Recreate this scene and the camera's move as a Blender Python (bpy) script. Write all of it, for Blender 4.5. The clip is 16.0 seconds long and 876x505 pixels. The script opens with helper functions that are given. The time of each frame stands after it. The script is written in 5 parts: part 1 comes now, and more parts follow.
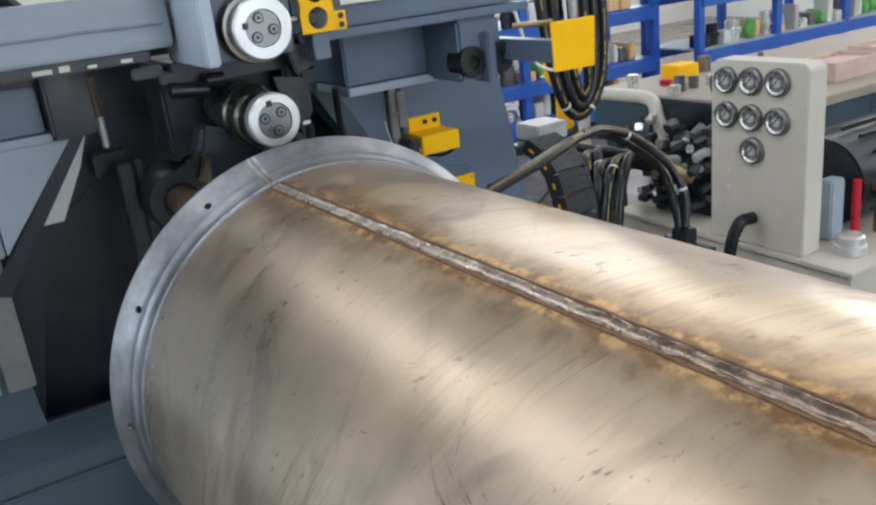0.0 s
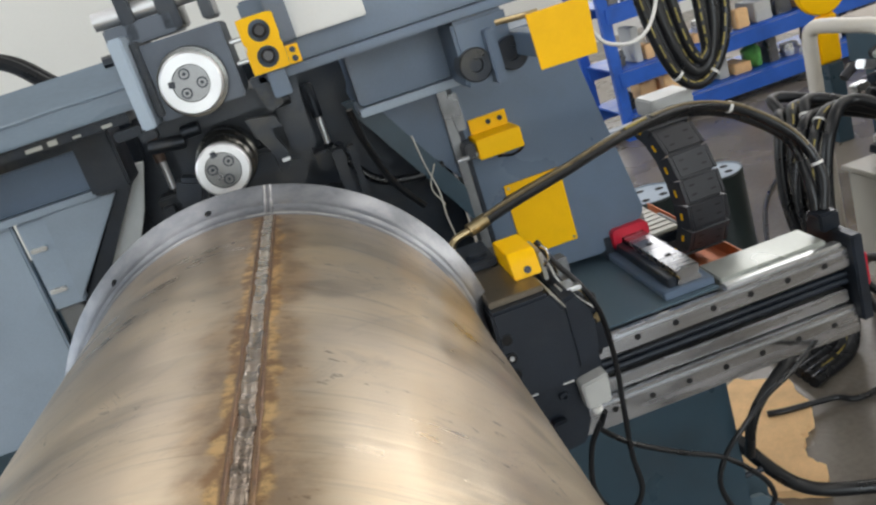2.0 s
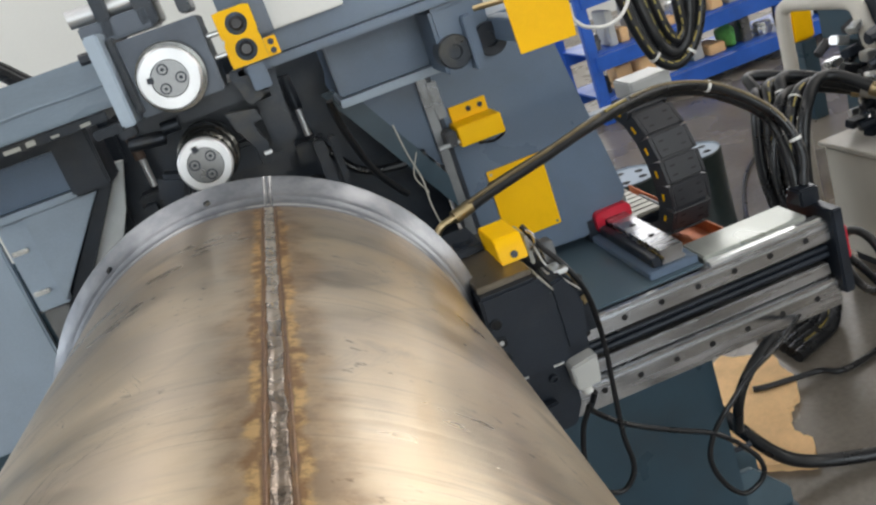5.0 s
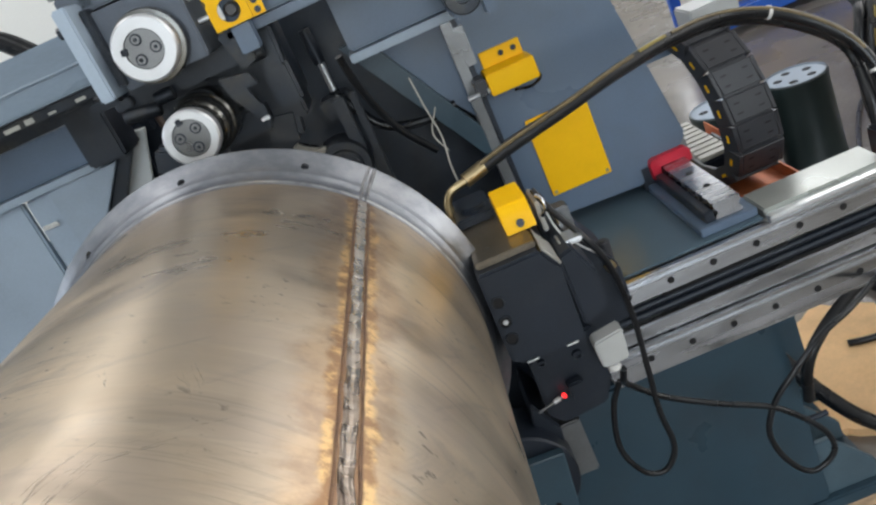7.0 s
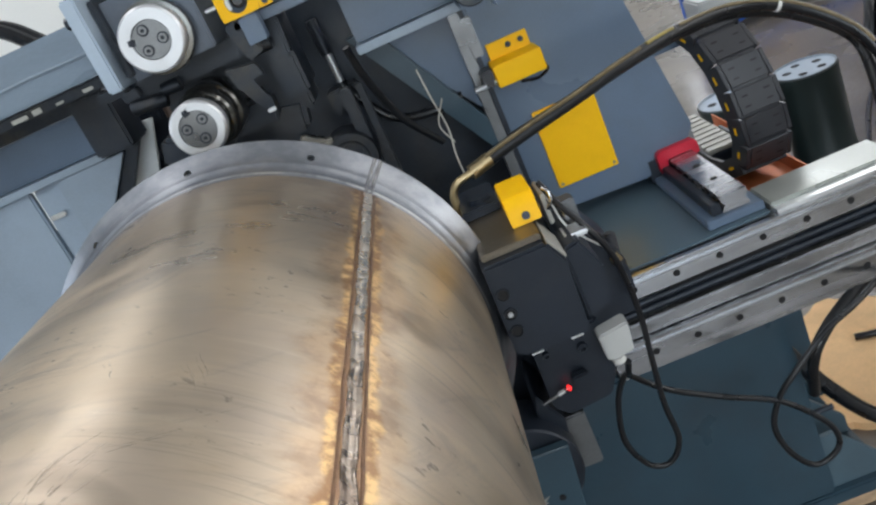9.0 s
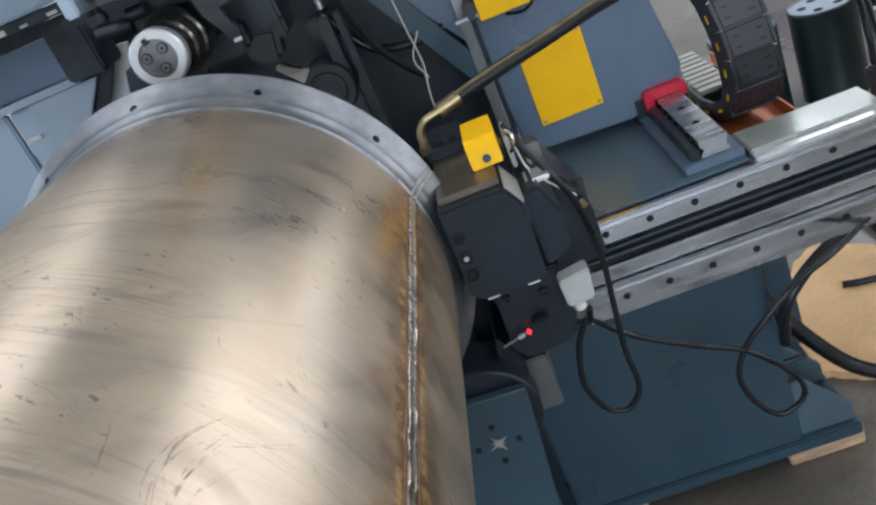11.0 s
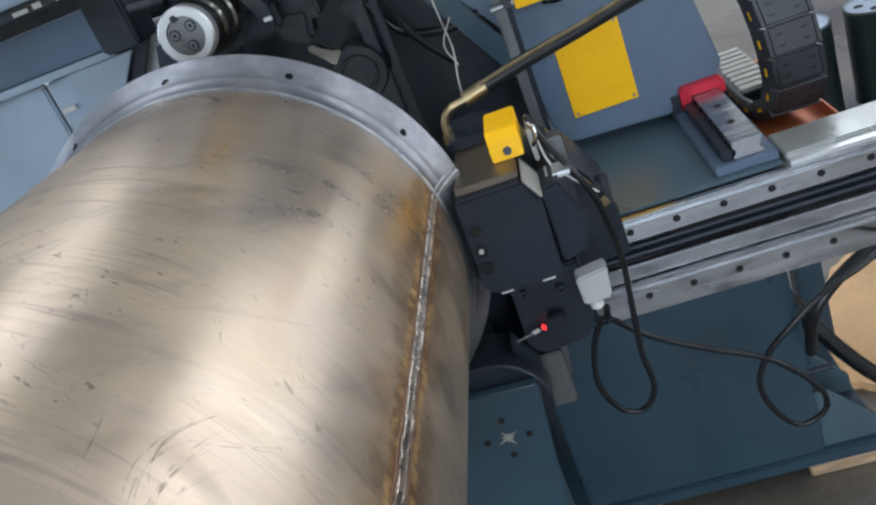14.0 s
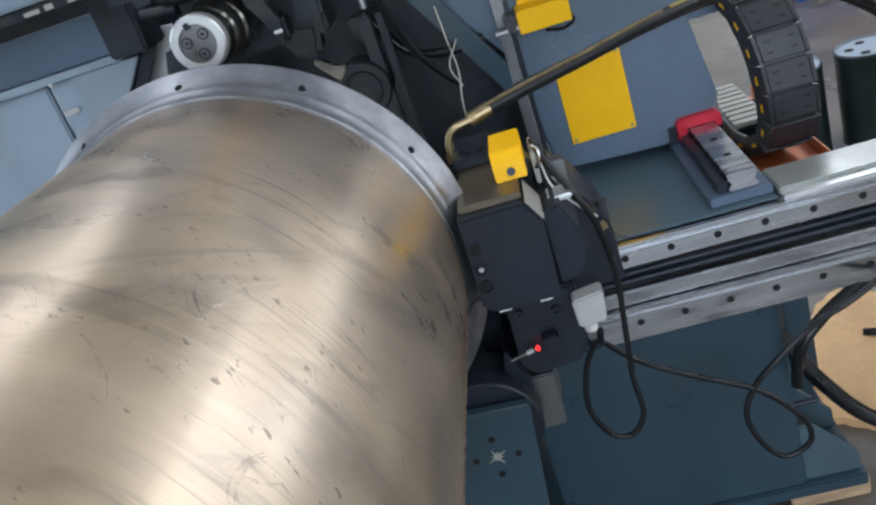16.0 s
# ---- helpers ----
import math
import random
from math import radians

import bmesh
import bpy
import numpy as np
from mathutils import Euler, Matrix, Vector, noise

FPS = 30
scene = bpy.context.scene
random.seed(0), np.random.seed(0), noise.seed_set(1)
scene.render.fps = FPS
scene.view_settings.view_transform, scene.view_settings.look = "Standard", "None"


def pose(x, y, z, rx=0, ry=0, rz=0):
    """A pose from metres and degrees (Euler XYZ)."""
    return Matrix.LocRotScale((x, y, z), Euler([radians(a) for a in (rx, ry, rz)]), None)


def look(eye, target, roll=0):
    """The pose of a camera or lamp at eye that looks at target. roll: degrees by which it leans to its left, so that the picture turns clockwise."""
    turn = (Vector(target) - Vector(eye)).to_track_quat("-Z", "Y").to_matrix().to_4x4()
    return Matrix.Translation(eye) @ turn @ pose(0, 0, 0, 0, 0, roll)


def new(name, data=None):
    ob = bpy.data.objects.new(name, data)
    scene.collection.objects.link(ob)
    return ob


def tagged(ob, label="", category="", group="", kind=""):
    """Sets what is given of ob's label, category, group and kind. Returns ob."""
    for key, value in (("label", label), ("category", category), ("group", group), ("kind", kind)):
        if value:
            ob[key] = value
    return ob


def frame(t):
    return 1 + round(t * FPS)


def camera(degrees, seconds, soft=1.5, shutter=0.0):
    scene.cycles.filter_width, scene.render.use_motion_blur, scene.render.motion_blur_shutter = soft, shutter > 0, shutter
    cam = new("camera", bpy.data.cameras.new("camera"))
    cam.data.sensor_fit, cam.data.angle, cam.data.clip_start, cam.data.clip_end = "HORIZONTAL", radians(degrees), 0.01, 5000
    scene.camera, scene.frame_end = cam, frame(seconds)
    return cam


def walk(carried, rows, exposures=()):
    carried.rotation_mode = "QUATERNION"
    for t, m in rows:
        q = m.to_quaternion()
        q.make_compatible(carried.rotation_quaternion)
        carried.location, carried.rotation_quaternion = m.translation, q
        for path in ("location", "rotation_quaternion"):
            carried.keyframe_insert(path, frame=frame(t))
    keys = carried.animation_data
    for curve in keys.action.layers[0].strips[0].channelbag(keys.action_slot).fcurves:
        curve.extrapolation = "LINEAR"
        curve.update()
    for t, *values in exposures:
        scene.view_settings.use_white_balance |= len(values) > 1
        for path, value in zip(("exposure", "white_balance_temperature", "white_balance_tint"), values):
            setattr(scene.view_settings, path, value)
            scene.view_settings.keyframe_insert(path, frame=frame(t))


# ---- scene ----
cam = camera(54.8, 16.0, 2.4)
PATH = [
    (0.0, -0.4460, -1.1246, 1.5000, 70.33, 5.97, -31.99),
    (0.5, -0.1609, -1.1848, 1.4862, 70.19, 9.38, -26.35),
    (1.0, 0.1305, -1.1845, 1.4824, 71.23, 14.57, -12.36),
    (1.5, 0.1526, -1.2060, 1.4764, 71.21, 15.85, -11.18),
    (2.0, 0.1694, -1.2138, 1.4729, 71.04, 17.20, -11.01),
    (2.5, 0.1637, -1.2205, 1.4754, 70.95, 17.24, -11.49),
    (3.0, 0.1607, -1.2174, 1.4762, 71.02, 17.14, -11.48),
    (3.5, 0.1641, -1.2151, 1.4734, 70.85, 17.37, -11.25),
    (4.0, 0.1586, -1.2157, 1.4726, 70.43, 17.72, -11.56),
    (6.5, 0.1853, -1.2126, 1.4598, 68.19, 20.27, -14.17),
    (7.0, 0.3573, -1.1219, 1.4247, 67.76, 23.25, -5.27),
    (7.5, 0.3610, -1.1328, 1.4275, 67.31, 22.73, -4.86),
    (8.0, 0.3627, -1.1266, 1.4268, 67.46, 22.97, -4.83),
    (8.5, 0.3620, -1.1264, 1.4275, 67.47, 23.18, -4.63),
    (9.0, 0.3605, -1.1228, 1.4259, 67.37, 23.16, -4.65),
    (9.5, 0.3564, -1.1213, 1.4259, 66.78, 23.12, -4.78),
    (12.0, 0.4955, -1.0993, 1.4005, 61.84, 20.84, -0.19),
    (12.5, 0.4830, -1.1008, 1.4033, 63.17, 20.31, 0.69),
    (13.0, 0.4873, -1.0930, 1.4006, 63.43, 20.44, 1.20),
    (13.5, 0.4878, -1.0897, 1.4003, 63.36, 20.69, 1.44),
    (14.0, 0.4842, -1.0933, 1.4029, 63.27, 20.64, 1.56),
    (14.5, 0.4888, -1.0979, 1.4025, 63.50, 20.46, 1.85),
    (15.0, 0.4840, -1.1033, 1.4018, 63.94, 19.76, 2.01),
    (15.5, 0.4631, -1.1124, 1.4068, 64.47, 18.64, 1.96),
    (16.0, 0.4600, -1.1094, 1.4084, 64.85, 17.81, 1.62),
]
walk(cam, [(t, pose(*p)) for t, *p in PATH],
     exposures=[(0.0, 0.13, 6340, 10), (0.6, 0.06, 6480, 10), (1.2, 0.12, 6600, 10), (2.5, 0.17, 6740, 10), (6.5, 0.24, 6640, 10), (7.5, 0.27, 6310, 10), (9.5, 0.26, 6290, 10), (12.0, 0.24, 5870, 10), (16.0, 0.24, 5940, 10)])

# ---- world and light ----
world = bpy.data.worlds.new("sky")
scene.world = world
world.use_nodes = True
_wn = world.node_tree.nodes
_sky = _wn.new("ShaderNodeTexSky")
_sky.sky_type, _sky.sun_disc = "NISHITA", False
_sky.sun_elevation, _sky.sun_rotation = radians(40), radians(240)
world.node_tree.links.new(_sky.outputs[0], _wn["Background"].inputs[0])
_wn["Background"].inputs[1].default_value = 0.12


def area(name, at, target, sx, sy, watts, colour):
    data = bpy.data.lights.new(name, "AREA")
    data.shape, data.size, data.size_y, data.energy, data.color = "RECTANGLE", sx, sy, watts, colour
    ob = new(name, data)
    ob.matrix_world = look(at, target)
    return ob


# daylight through unseen roof lights and tall side windows, placed for the tube's highlights
for _x, _s, _w in ((-2.2, 1.4, 190), (6.4, 1.5, 300)):
    area("roof_light", (_x, 1.0, 6.28), (_x, 1.0, 0), _s, 15.0, _w, (1.0, 0.96, 0.90))
for _y in (-3.5, 0.5, 4.5):
    area("window_light", (-6.9, _y, 3.2), (0, _y, 2.4), 2.4, 2.6, 75, (0.86, 0.93, 1.0))
# added fill from the unseen south side, lifts the machine's front faces
area("door_light", (1.0, -6.9, 2.4), (1.0, 0, 1.6), 4.0, 3.4, 165, (0.86, 0.94, 1.0))
area("north_light", (6.5, 8.95, 3.7), (6.5, 0, 3.0), 6.5, 4.4, 245, (1.0, 0.97, 0.93))
# unseen east lamps added to brighten the tube's right flank
for _y in (-3.5, 0.5, 4.5):
    area("east_window_light", (10.9, _y, 3.2), (0, _y, 2.0), 2.4, 2.6, 100, (1.0, 0.96, 0.90))


# ---- materials ----
def mat(name, base, rough=0.5, metal=0.0, vary=0.12, scale=6.0, bump=0.0, grain=160.0, tint=None, amount=0.0, tscale=3.0, coat=0.0, emit=0.0, stretch=None, spec=0.5):
    """Painted or bare surface: large stains, fine grain in colour, roughness and relief."""
    m = bpy.data.materials.new(name)
    m.use_nodes = True
    nt = m.node_tree
    n, l = nt.nodes, nt.links
    b = n["Principled BSDF"]
    tc = n.new("ShaderNodeTexCoord")
    src = tc.outputs["Object"]
    if stretch:
        mp = n.new("ShaderNodeMapping")
        mp.inputs["Scale"].default_value = stretch
        l.new(src, mp.inputs[0])
        src = mp.outputs[0]
    big, fine = n.new("ShaderNodeTexNoise"), n.new("ShaderNodeTexNoise")
    big.inputs["Scale"].default_value, big.inputs["Detail"].default_value = scale, 6
    fine.inputs["Scale"].default_value, fine.inputs["Detail"].default_value = grain, 3
    l.new(src, big.inputs["Vector"]), l.new(src, fine.inputs["Vector"])
    add = n.new("ShaderNodeMath")
    add.operation, add.inputs[1].default_value = "MULTIPLY_ADD", 0.35
    l.new(fine.outputs["Fac"], add.inputs[0]), l.new(big.outputs["Fac"], add.inputs[2])
    ramp = n.new("ShaderNodeValToRGB")
    ramp.color_ramp.elements[0].position, ramp.color_ramp.elements[1].position = 0.45, 0.9
    lo, hi = [max(c * (1 - vary), 0) for c in base], [min(c * (1 + vary), 1) for c in base]
    ramp.color_ramp.elements[0].color, ramp.color_ramp.elements[1].color = (*lo, 1), (*hi, 1)
    l.new(add.outputs[0], ramp.inputs[0])
    out = ramp.outputs[0]
    if tint:
        dirt = n.new("ShaderNodeTexNoise")
        dirt.inputs["Scale"].default_value, dirt.inputs["Detail"].default_value, dirt.inputs["Roughness"].default_value = tscale, 8, 0.65
        l.new(src, dirt.inputs["Vector"])
        dr = n.new("ShaderNodeMapRange")
        dr.inputs["From Min"].default_value, dr.inputs["From Max"].default_value, dr.inputs["To Max"].default_value = 0.48, 0.72, amount
        l.new(dirt.outputs["Fac"], dr.inputs[0])
        mix = n.new("ShaderNodeMix")
        mix.data_type = "RGBA"
        l.new(dr.outputs[0], mix.inputs[0]), l.new(out, mix.inputs[6])
        mix.inputs[7].default_value = (*tint, 1)
        out = mix.outputs[2]
    l.new(out, b.inputs["Base Color"])
    rr = n.new("ShaderNodeMapRange")
    rr.inputs["From Min"].default_value, rr.inputs["From Max"].default_value = 0.3, 0.75
    rr.inputs["To Min"].default_value, rr.inputs["To Max"].default_value = max(rough - 0.12, 0.04), min(rough + 0.14, 1)
    l.new(big.outputs["Fac"], rr.inputs[0]), l.new(rr.outputs[0], b.inputs["Roughness"])
    b.inputs["Metallic"].default_value, b.inputs["Coat Weight"].default_value = metal, coat
    b.inputs["Specular IOR Level"].default_value = spec
    if bump:
        bp = n.new("ShaderNodeBump")
        bp.inputs["Strength"].default_value, bp.inputs["Distance"].default_value = bump, 0.002
        l.new(add.outputs[0], bp.inputs["Height"]), l.new(bp.outputs[0], b.inputs["Normal"])
    if emit:
        b.inputs["Emission Color"].default_value, b.inputs["Emission Strength"].default_value = (*base, 1), emit
    return m


GREY = mat("grey_blue_paint", (0.108, 0.154, 0.224), 0.36, 0, 0.10, 5, 0.06, 220, (0.09, 0.10, 0.11), 0.35, 4)
BEAMPAINT = mat("beam_paint", (0.20, 0.255, 0.315), 0.34, 0, 0.14, 3, 0.05, 220, (0.12, 0.14, 0.165), 0.5, 5, stretch=(0.5, 2, 2))
LIGHTGREY = mat("pale_grey_paint", (0.35, 0.425, 0.51), 0.42, 0, 0.10, 4, 0.05, 200, (0.18, 0.2, 0.22), 0.3, 5)
DEEP = mat("dark_slate_paint", (0.031, 0.063, 0.088), 0.36, 0, 0.14, 4, 0.05, 200, (0.03, 0.035, 0.04), 0.4, 6)
BED = mat("bed_paint", (0.07, 0.112, 0.14), 0.36, 0, 0.12, 4, 0.05, 200, (0.04, 0.05, 0.055), 0.35, 6)
BLACK = mat("blackened_steel", (0.015, 0.021, 0.032), 0.40, 0.25, 0.3, 9, 0.12, 260, (0.04, 0.042, 0.046), 0.3, 12)
# darker black for interior castings, with the hollow's shade put into the colour
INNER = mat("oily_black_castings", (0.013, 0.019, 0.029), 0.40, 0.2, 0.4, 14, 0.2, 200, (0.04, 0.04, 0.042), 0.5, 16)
HEADGREY = mat("dark_grey_machined_block", (0.088, 0.103, 0.128), 0.40, 0.35, 0.12, 9, 0.08, 300, (0.05, 0.05, 0.055), 0.35, 10)
GREASE = mat("greasy_dark_steel", (0.026, 0.031, 0.039), 0.38, 0.6, 0.4, 14, 0.2, 200, (0.10, 0.085, 0.06), 0.4, 18)
RUBBER = mat("black_rubber", (0.008, 0.009, 0.011), 0.32, 0, 0.25, 12, 0.15, 400, (0.03, 0.031, 0.034), 0.25, 20, spec=0.4)
PLASTIC = mat("black_plastic", (0.03, 0.031, 0.036), 0.40, 0, 0.15, 12, 0.06, 300)
YELLOW = mat("yellow_paint", (0.97, 0.53, 0.0), 0.45, 0, 0.06, 6, 0.04, 250, (0.60, 0.31, 0.0), 0.25, 8, spec=0.22)
STEEL = mat("bright_turned_steel", (0.63, 0.64, 0.655), 0.40, 0.8, 0.06, 20, 0.05, 400)
GREYSTEEL = mat("dull_ground_steel", (0.22, 0.225, 0.23), 0.34, 0.85, 0.14, 10, 0.06, 300, (0.12, 0.11, 0.10), 0.35, 9)
RAILSTEEL = mat("ground_rail_steel", (0.47, 0.475, 0.49), 0.24, 0.95, 0.16, 9, 0.04, 300, (0.17, 0.165, 0.17), 0.5, 7, stretch=(0.5, 5, 5))
PALEPAINT = mat("pale_inner_paint", (0.78, 0.80, 0.79), 0.5, 0, 0.05, 6, 0.03, 200, (0.4, 0.42, 0.42), 0.3, 6)
RUSTY = mat("rusty_shaft", (0.11, 0.075, 0.058), 0.45, 0.4, 0.3, 20, 0.1, 200)
OILSTEEL = mat("oily_turned_steel", (0.135, 0.135, 0.128), 0.24, 0.9, 0.25, 14, 0.08, 200, (0.03, 0.028, 0.026), 0.5, 14)
COVERMETAL = mat("pale_green_grey_cover", (0.42, 0.44, 0.41), 0.36, 0.6, 0.10, 6, 0.04, 200, (0.30, 0.32, 0.29), 0.4, 5)
PALEMETAL = mat("pale_zinc_plate", (0.42, 0.41, 0.37), 0.42, 0.4, 0.08, 12, 0.04, 200)
ALU = mat("bright_aluminium", (0.78, 0.79, 0.79), 0.30, 0.9, 0.06, 10, 0.03, 300)
RED = mat("red_plastic", (0.52, 0.012, 0.035), 0.35, 0, 0.15, 14, 0.05, 200)
COPPER = mat("orange_copper_tray", (0.62, 0.19, 0.07), 0.40, 0.35, 0.2, 14, 0.1, 200, (0.30, 0.08, 0.03), 0.4, 9)
BRASS = mat("brass", (0.44, 0.35, 0.20), 0.36, 1, 0.15, 30, 0.05, 300)
WHITE = mat("white_paint", (0.72, 0.72, 0.70), 0.45, 0, 0.04, 4, 0.03, 200, (0.55, 0.54, 0.5), 0.25, 5)
CREAM = mat("cream_tank_paint", (0.60, 0.57, 0.51), 0.42, 0, 0.05, 4, 0.03, 200, (0.45, 0.42, 0.36), 0.3, 6)
PAPER = mat("white_plastic_box", (0.50, 0.51, 0.50), 0.45, 0, 0.05, 20, 0.03, 300)
BLUE = mat("blue_rack_paint", (0.022, 0.115, 0.52), 0.40, 0, 0.12, 6, 0.03, 200, (0.03, 0.05, 0.14), 0.3, 8)
GREENBLACK = mat("green_black_drum_paint", (0.014, 0.024, 0.024), 0.40, 0, 0.2, 8, 0.05, 200)
CARD = mat("brown_cardboard", (0.86, 0.56, 0.29), 0.85, 0, 0.12, 10, 0.15, 160, (0.36, 0.22, 0.11), 0.35, 6)
WOOD = mat("raw_timber", (0.48, 0.33, 0.2), 0.75, 0, 0.25, 8, 0.3, 120, (0.2, 0.12, 0.07), 0.4, 6, stretch=(2, 12, 12))
CONCRETE = mat("sealed_concrete", (0.172, 0.152, 0.128), 0.26, 0, 0.28, 2.2, 0.06, 60, (0.085, 0.074, 0.064), 0.7, 1.6)
WALLPAINT = mat("hall_wall_paint", (0.74, 0.75, 0.73), 0.75, 0, 0.04, 0.6, 0.05, 60, (0.6, 0.61, 0.6), 0.3, 0.8)
ROOFSHEET = mat("roof_sheeting", (0.55, 0.56, 0.57), 0.6, 0.1, 0.05, 1, 0.05, 40)
SCUFF = mat("dark_scuff_marks", (0.34, 0.29, 0.235), 0.40, 0.86, 0.35, 60, 0.0, 300)
_nt = SCUFF.node_tree
_tc, _ns, _mr = _nt.nodes.new("ShaderNodeTexCoord"), _nt.nodes.new("ShaderNodeTexNoise"), _nt.nodes.new("ShaderNodeMapRange")
_ns.inputs["Scale"].default_value, _ns.inputs["Detail"].default_value = 130.0, 4
_mr.inputs["From Min"].default_value, _mr.inputs["From Max"].default_value, _mr.inputs["To Max"].default_value = 0.40, 0.66, 0.36
_nt.links.new(_tc.outputs["Object"], _ns.inputs["Vector"])
_nt.links.new(_ns.outputs["Fac"], _mr.inputs[0])
_nt.links.new(_mr.outputs[0], _nt.nodes["Principled BSDF"].inputs["Alpha"])
HOSELINE = mat("worn_hose_line", (0.15, 0.115, 0.06), 0.55, 0, 0.3, 60)
HOSEPRINT = mat("yellow_hose_print", (0.30, 0.235, 0.06), 0.6, 0, 0.25, 60, 0.0, 200)
TIE = mat("white_cable_tie", (0.68, 0.68, 0.66), 0.5, 0, 0.05, 40)
GLASSY = mat("gauge_face", (0.20, 0.205, 0.21), 0.20, 0, 0.06, 30)
GREEN = mat("green_bag", (0.12, 0.42, 0.10), 0.6, 0, 0.3, 20)
PINK = mat("faded_cardboard", (0.55, 0.42, 0.36), 0.8, 0, 0.15, 12)
LAMP = mat("red_signal_glow", (0.8, 0.02, 0.02), 0.4, 0, 0.0, 10, emit=2.0)


def tube_material():
    """Rolled sheet: straw and grey tarnish, brush lines round the tube, heat colours along the weld and at the mouth."""
    m = bpy.data.materials.new("rolled_tarnished_steel")
    m.use_nodes = True
    n, l = m.node_tree.nodes, m.node_tree.links
    b = n["Principled BSDF"]
    tc, sep = n.new("ShaderNodeTexCoord"), n.new("ShaderNodeSeparateXYZ")
    l.new(tc.outputs["Object"], sep.inputs[0])

    def math_(op, a, c=None, d=None):
        k = n.new("ShaderNodeMath")
        k.operation = op
        for i, v in enumerate((a, c, d)):
            if v is None:
                continue
            if isinstance(v, (int, float)):
                k.inputs[i].default_value = v
            else:
                l.new(v, k.inputs[i])
        return k.outputs[0]

    def noise_(scale, vec, detail=5, rough=0.55, warp=0.0):
        k = n.new("ShaderNodeTexNoise")
        k.inputs["Scale"].default_value, k.inputs["Detail"].default_value, k.inputs["Roughness"].default_value = scale, detail, rough
        k.inputs["Distortion"].default_value = warp
        l.new(vec, k.inputs["Vector"])
        return k.outputs["Fac"]

    def step_(v, a, c, lo=0.0, hi=1.0):
        k = n.new("ShaderNodeMapRange")
        k.interpolation_type = "SMOOTHSTEP"
        for i, q in enumerate((a, c, lo, hi)):
            k.inputs[1 + i].default_value = q
        l.new(v, k.inputs[0])
        return k.outputs[0]

    def mix_(f, a, c, blend="MIX"):
        k = n.new("ShaderNodeMix")
        k.data_type, k.blend_type = "RGBA", blend
        for i, v in ((0, f), (6, a), (7, c)):
            if isinstance(v, tuple):
                k.inputs[i].default_value = (*v, 1)
            elif isinstance(v, float):
                k.inputs[i].default_value = v
            else:
                l.new(v, k.inputs[i])
        return k.outputs[2]

    # unrolled sheet: arc length, length
    ang = math_("ARCTAN2", sep.outputs["X"], sep.outputs["Z"])
    arc = math_("MULTIPLY", ang, 0.3055)
    flat = n.new("ShaderNodeCombineXYZ")
    l.new(arc, flat.inputs[0]), l.new(sep.outputs["Y"], flat.inputs[1])
    vec = flat.outputs[0]

    def stretched(sx, sy):
        k = n.new("ShaderNodeMapping")
        k.inputs["Scale"].default_value = (sx, sy, 1)
        l.new(vec, k.inputs[0])
        return k.outputs[0]

    def slanted(turn, sx, sy):
        """Sheet coordinates turned by some degrees, then stretched."""
        k = n.new("ShaderNodeMapping")
        k.inputs["Rotation"].default_value = (0, 0, radians(turn))
        l.new(vec, k.inputs[0])
        j = n.new("ShaderNodeMapping")
        j.inputs["Scale"].default_value = (sx, sy, 1)
        l.new(k.outputs[0], j.inputs[0])
        return j.outputs[0]

    cloud = noise_(3.2, stretched(1.0, 2.2), 5, 0.55, 0.6)
    blotch = noise_(9.0, stretched(0.9, 1.3), 6, 0.62, 0.8)
    brush = noise_(15.0, stretched(0.4, 8.0), 4, 0.55, 0.4)
    speck = noise_(60.0, vec, 3, 0.6)
    # lengthwise flats left by the bending rolls
    flats = noise_(13.0, stretched(1.0, 0.05), 2, 0.45)
    col = mix_(step_(cloud, 0.32, 0.68), (0.515, 0.435, 0.33), (0.66, 0.56, 0.42))
    col = mix_(step_(blotch, 0.5, 0.75, 0, 0.50), col, (0.56, 0.45, 0.315))
    col = mix_(step_(blotch, 0.48, 0.25, 0, 0.34), col, (0.37, 0.345, 0.325))
    col = mix_(step_(flats, 0.42, 0.62, 0, 0.22), col, (0.72, 0.635, 0.49))
    hue = noise_(2.6, stretched(1.3, 1.0), 4, 0.5, 0.5)
    col = mix_(step_(hue, 0.50, 0.66, 0, 0.40), col, (0.68, 0.54, 0.335))
    col = mix_(step_(hue, 0.46, 0.32, 0, 0.34), col, (0.49, 0.425, 0.375))
    # streaks rubbed slightly askew round the tube, dark and light
    rub = noise_(11.0, slanted(13.0, 0.35, 6.0), 6, 0.62, 0.5)
    patch = noise_(3.6, stretched(1.1, 1.3), 4, 0.55, 0.4)
    col = mix_(math_("MULTIPLY", step_(rub, 0.52, 0.68, 0, 0.62), step_(patch, 0.40, 0.62)), col, (0.30, 0.262, 0.222))
    col = mix_(step_(rub, 0.44, 0.28, 0, 0.30), col, (0.74, 0.67, 0.53))
    fine = noise_(34.0, slanted(15.0, 0.16, 5.0), 4, 0.6, 0.3)
    col = mix_(math_("MULTIPLY", step_(fine, 0.58, 0.70, 0, 0.42), step_(patch, 0.42, 0.58)), col, (0.25, 0.215, 0.18))
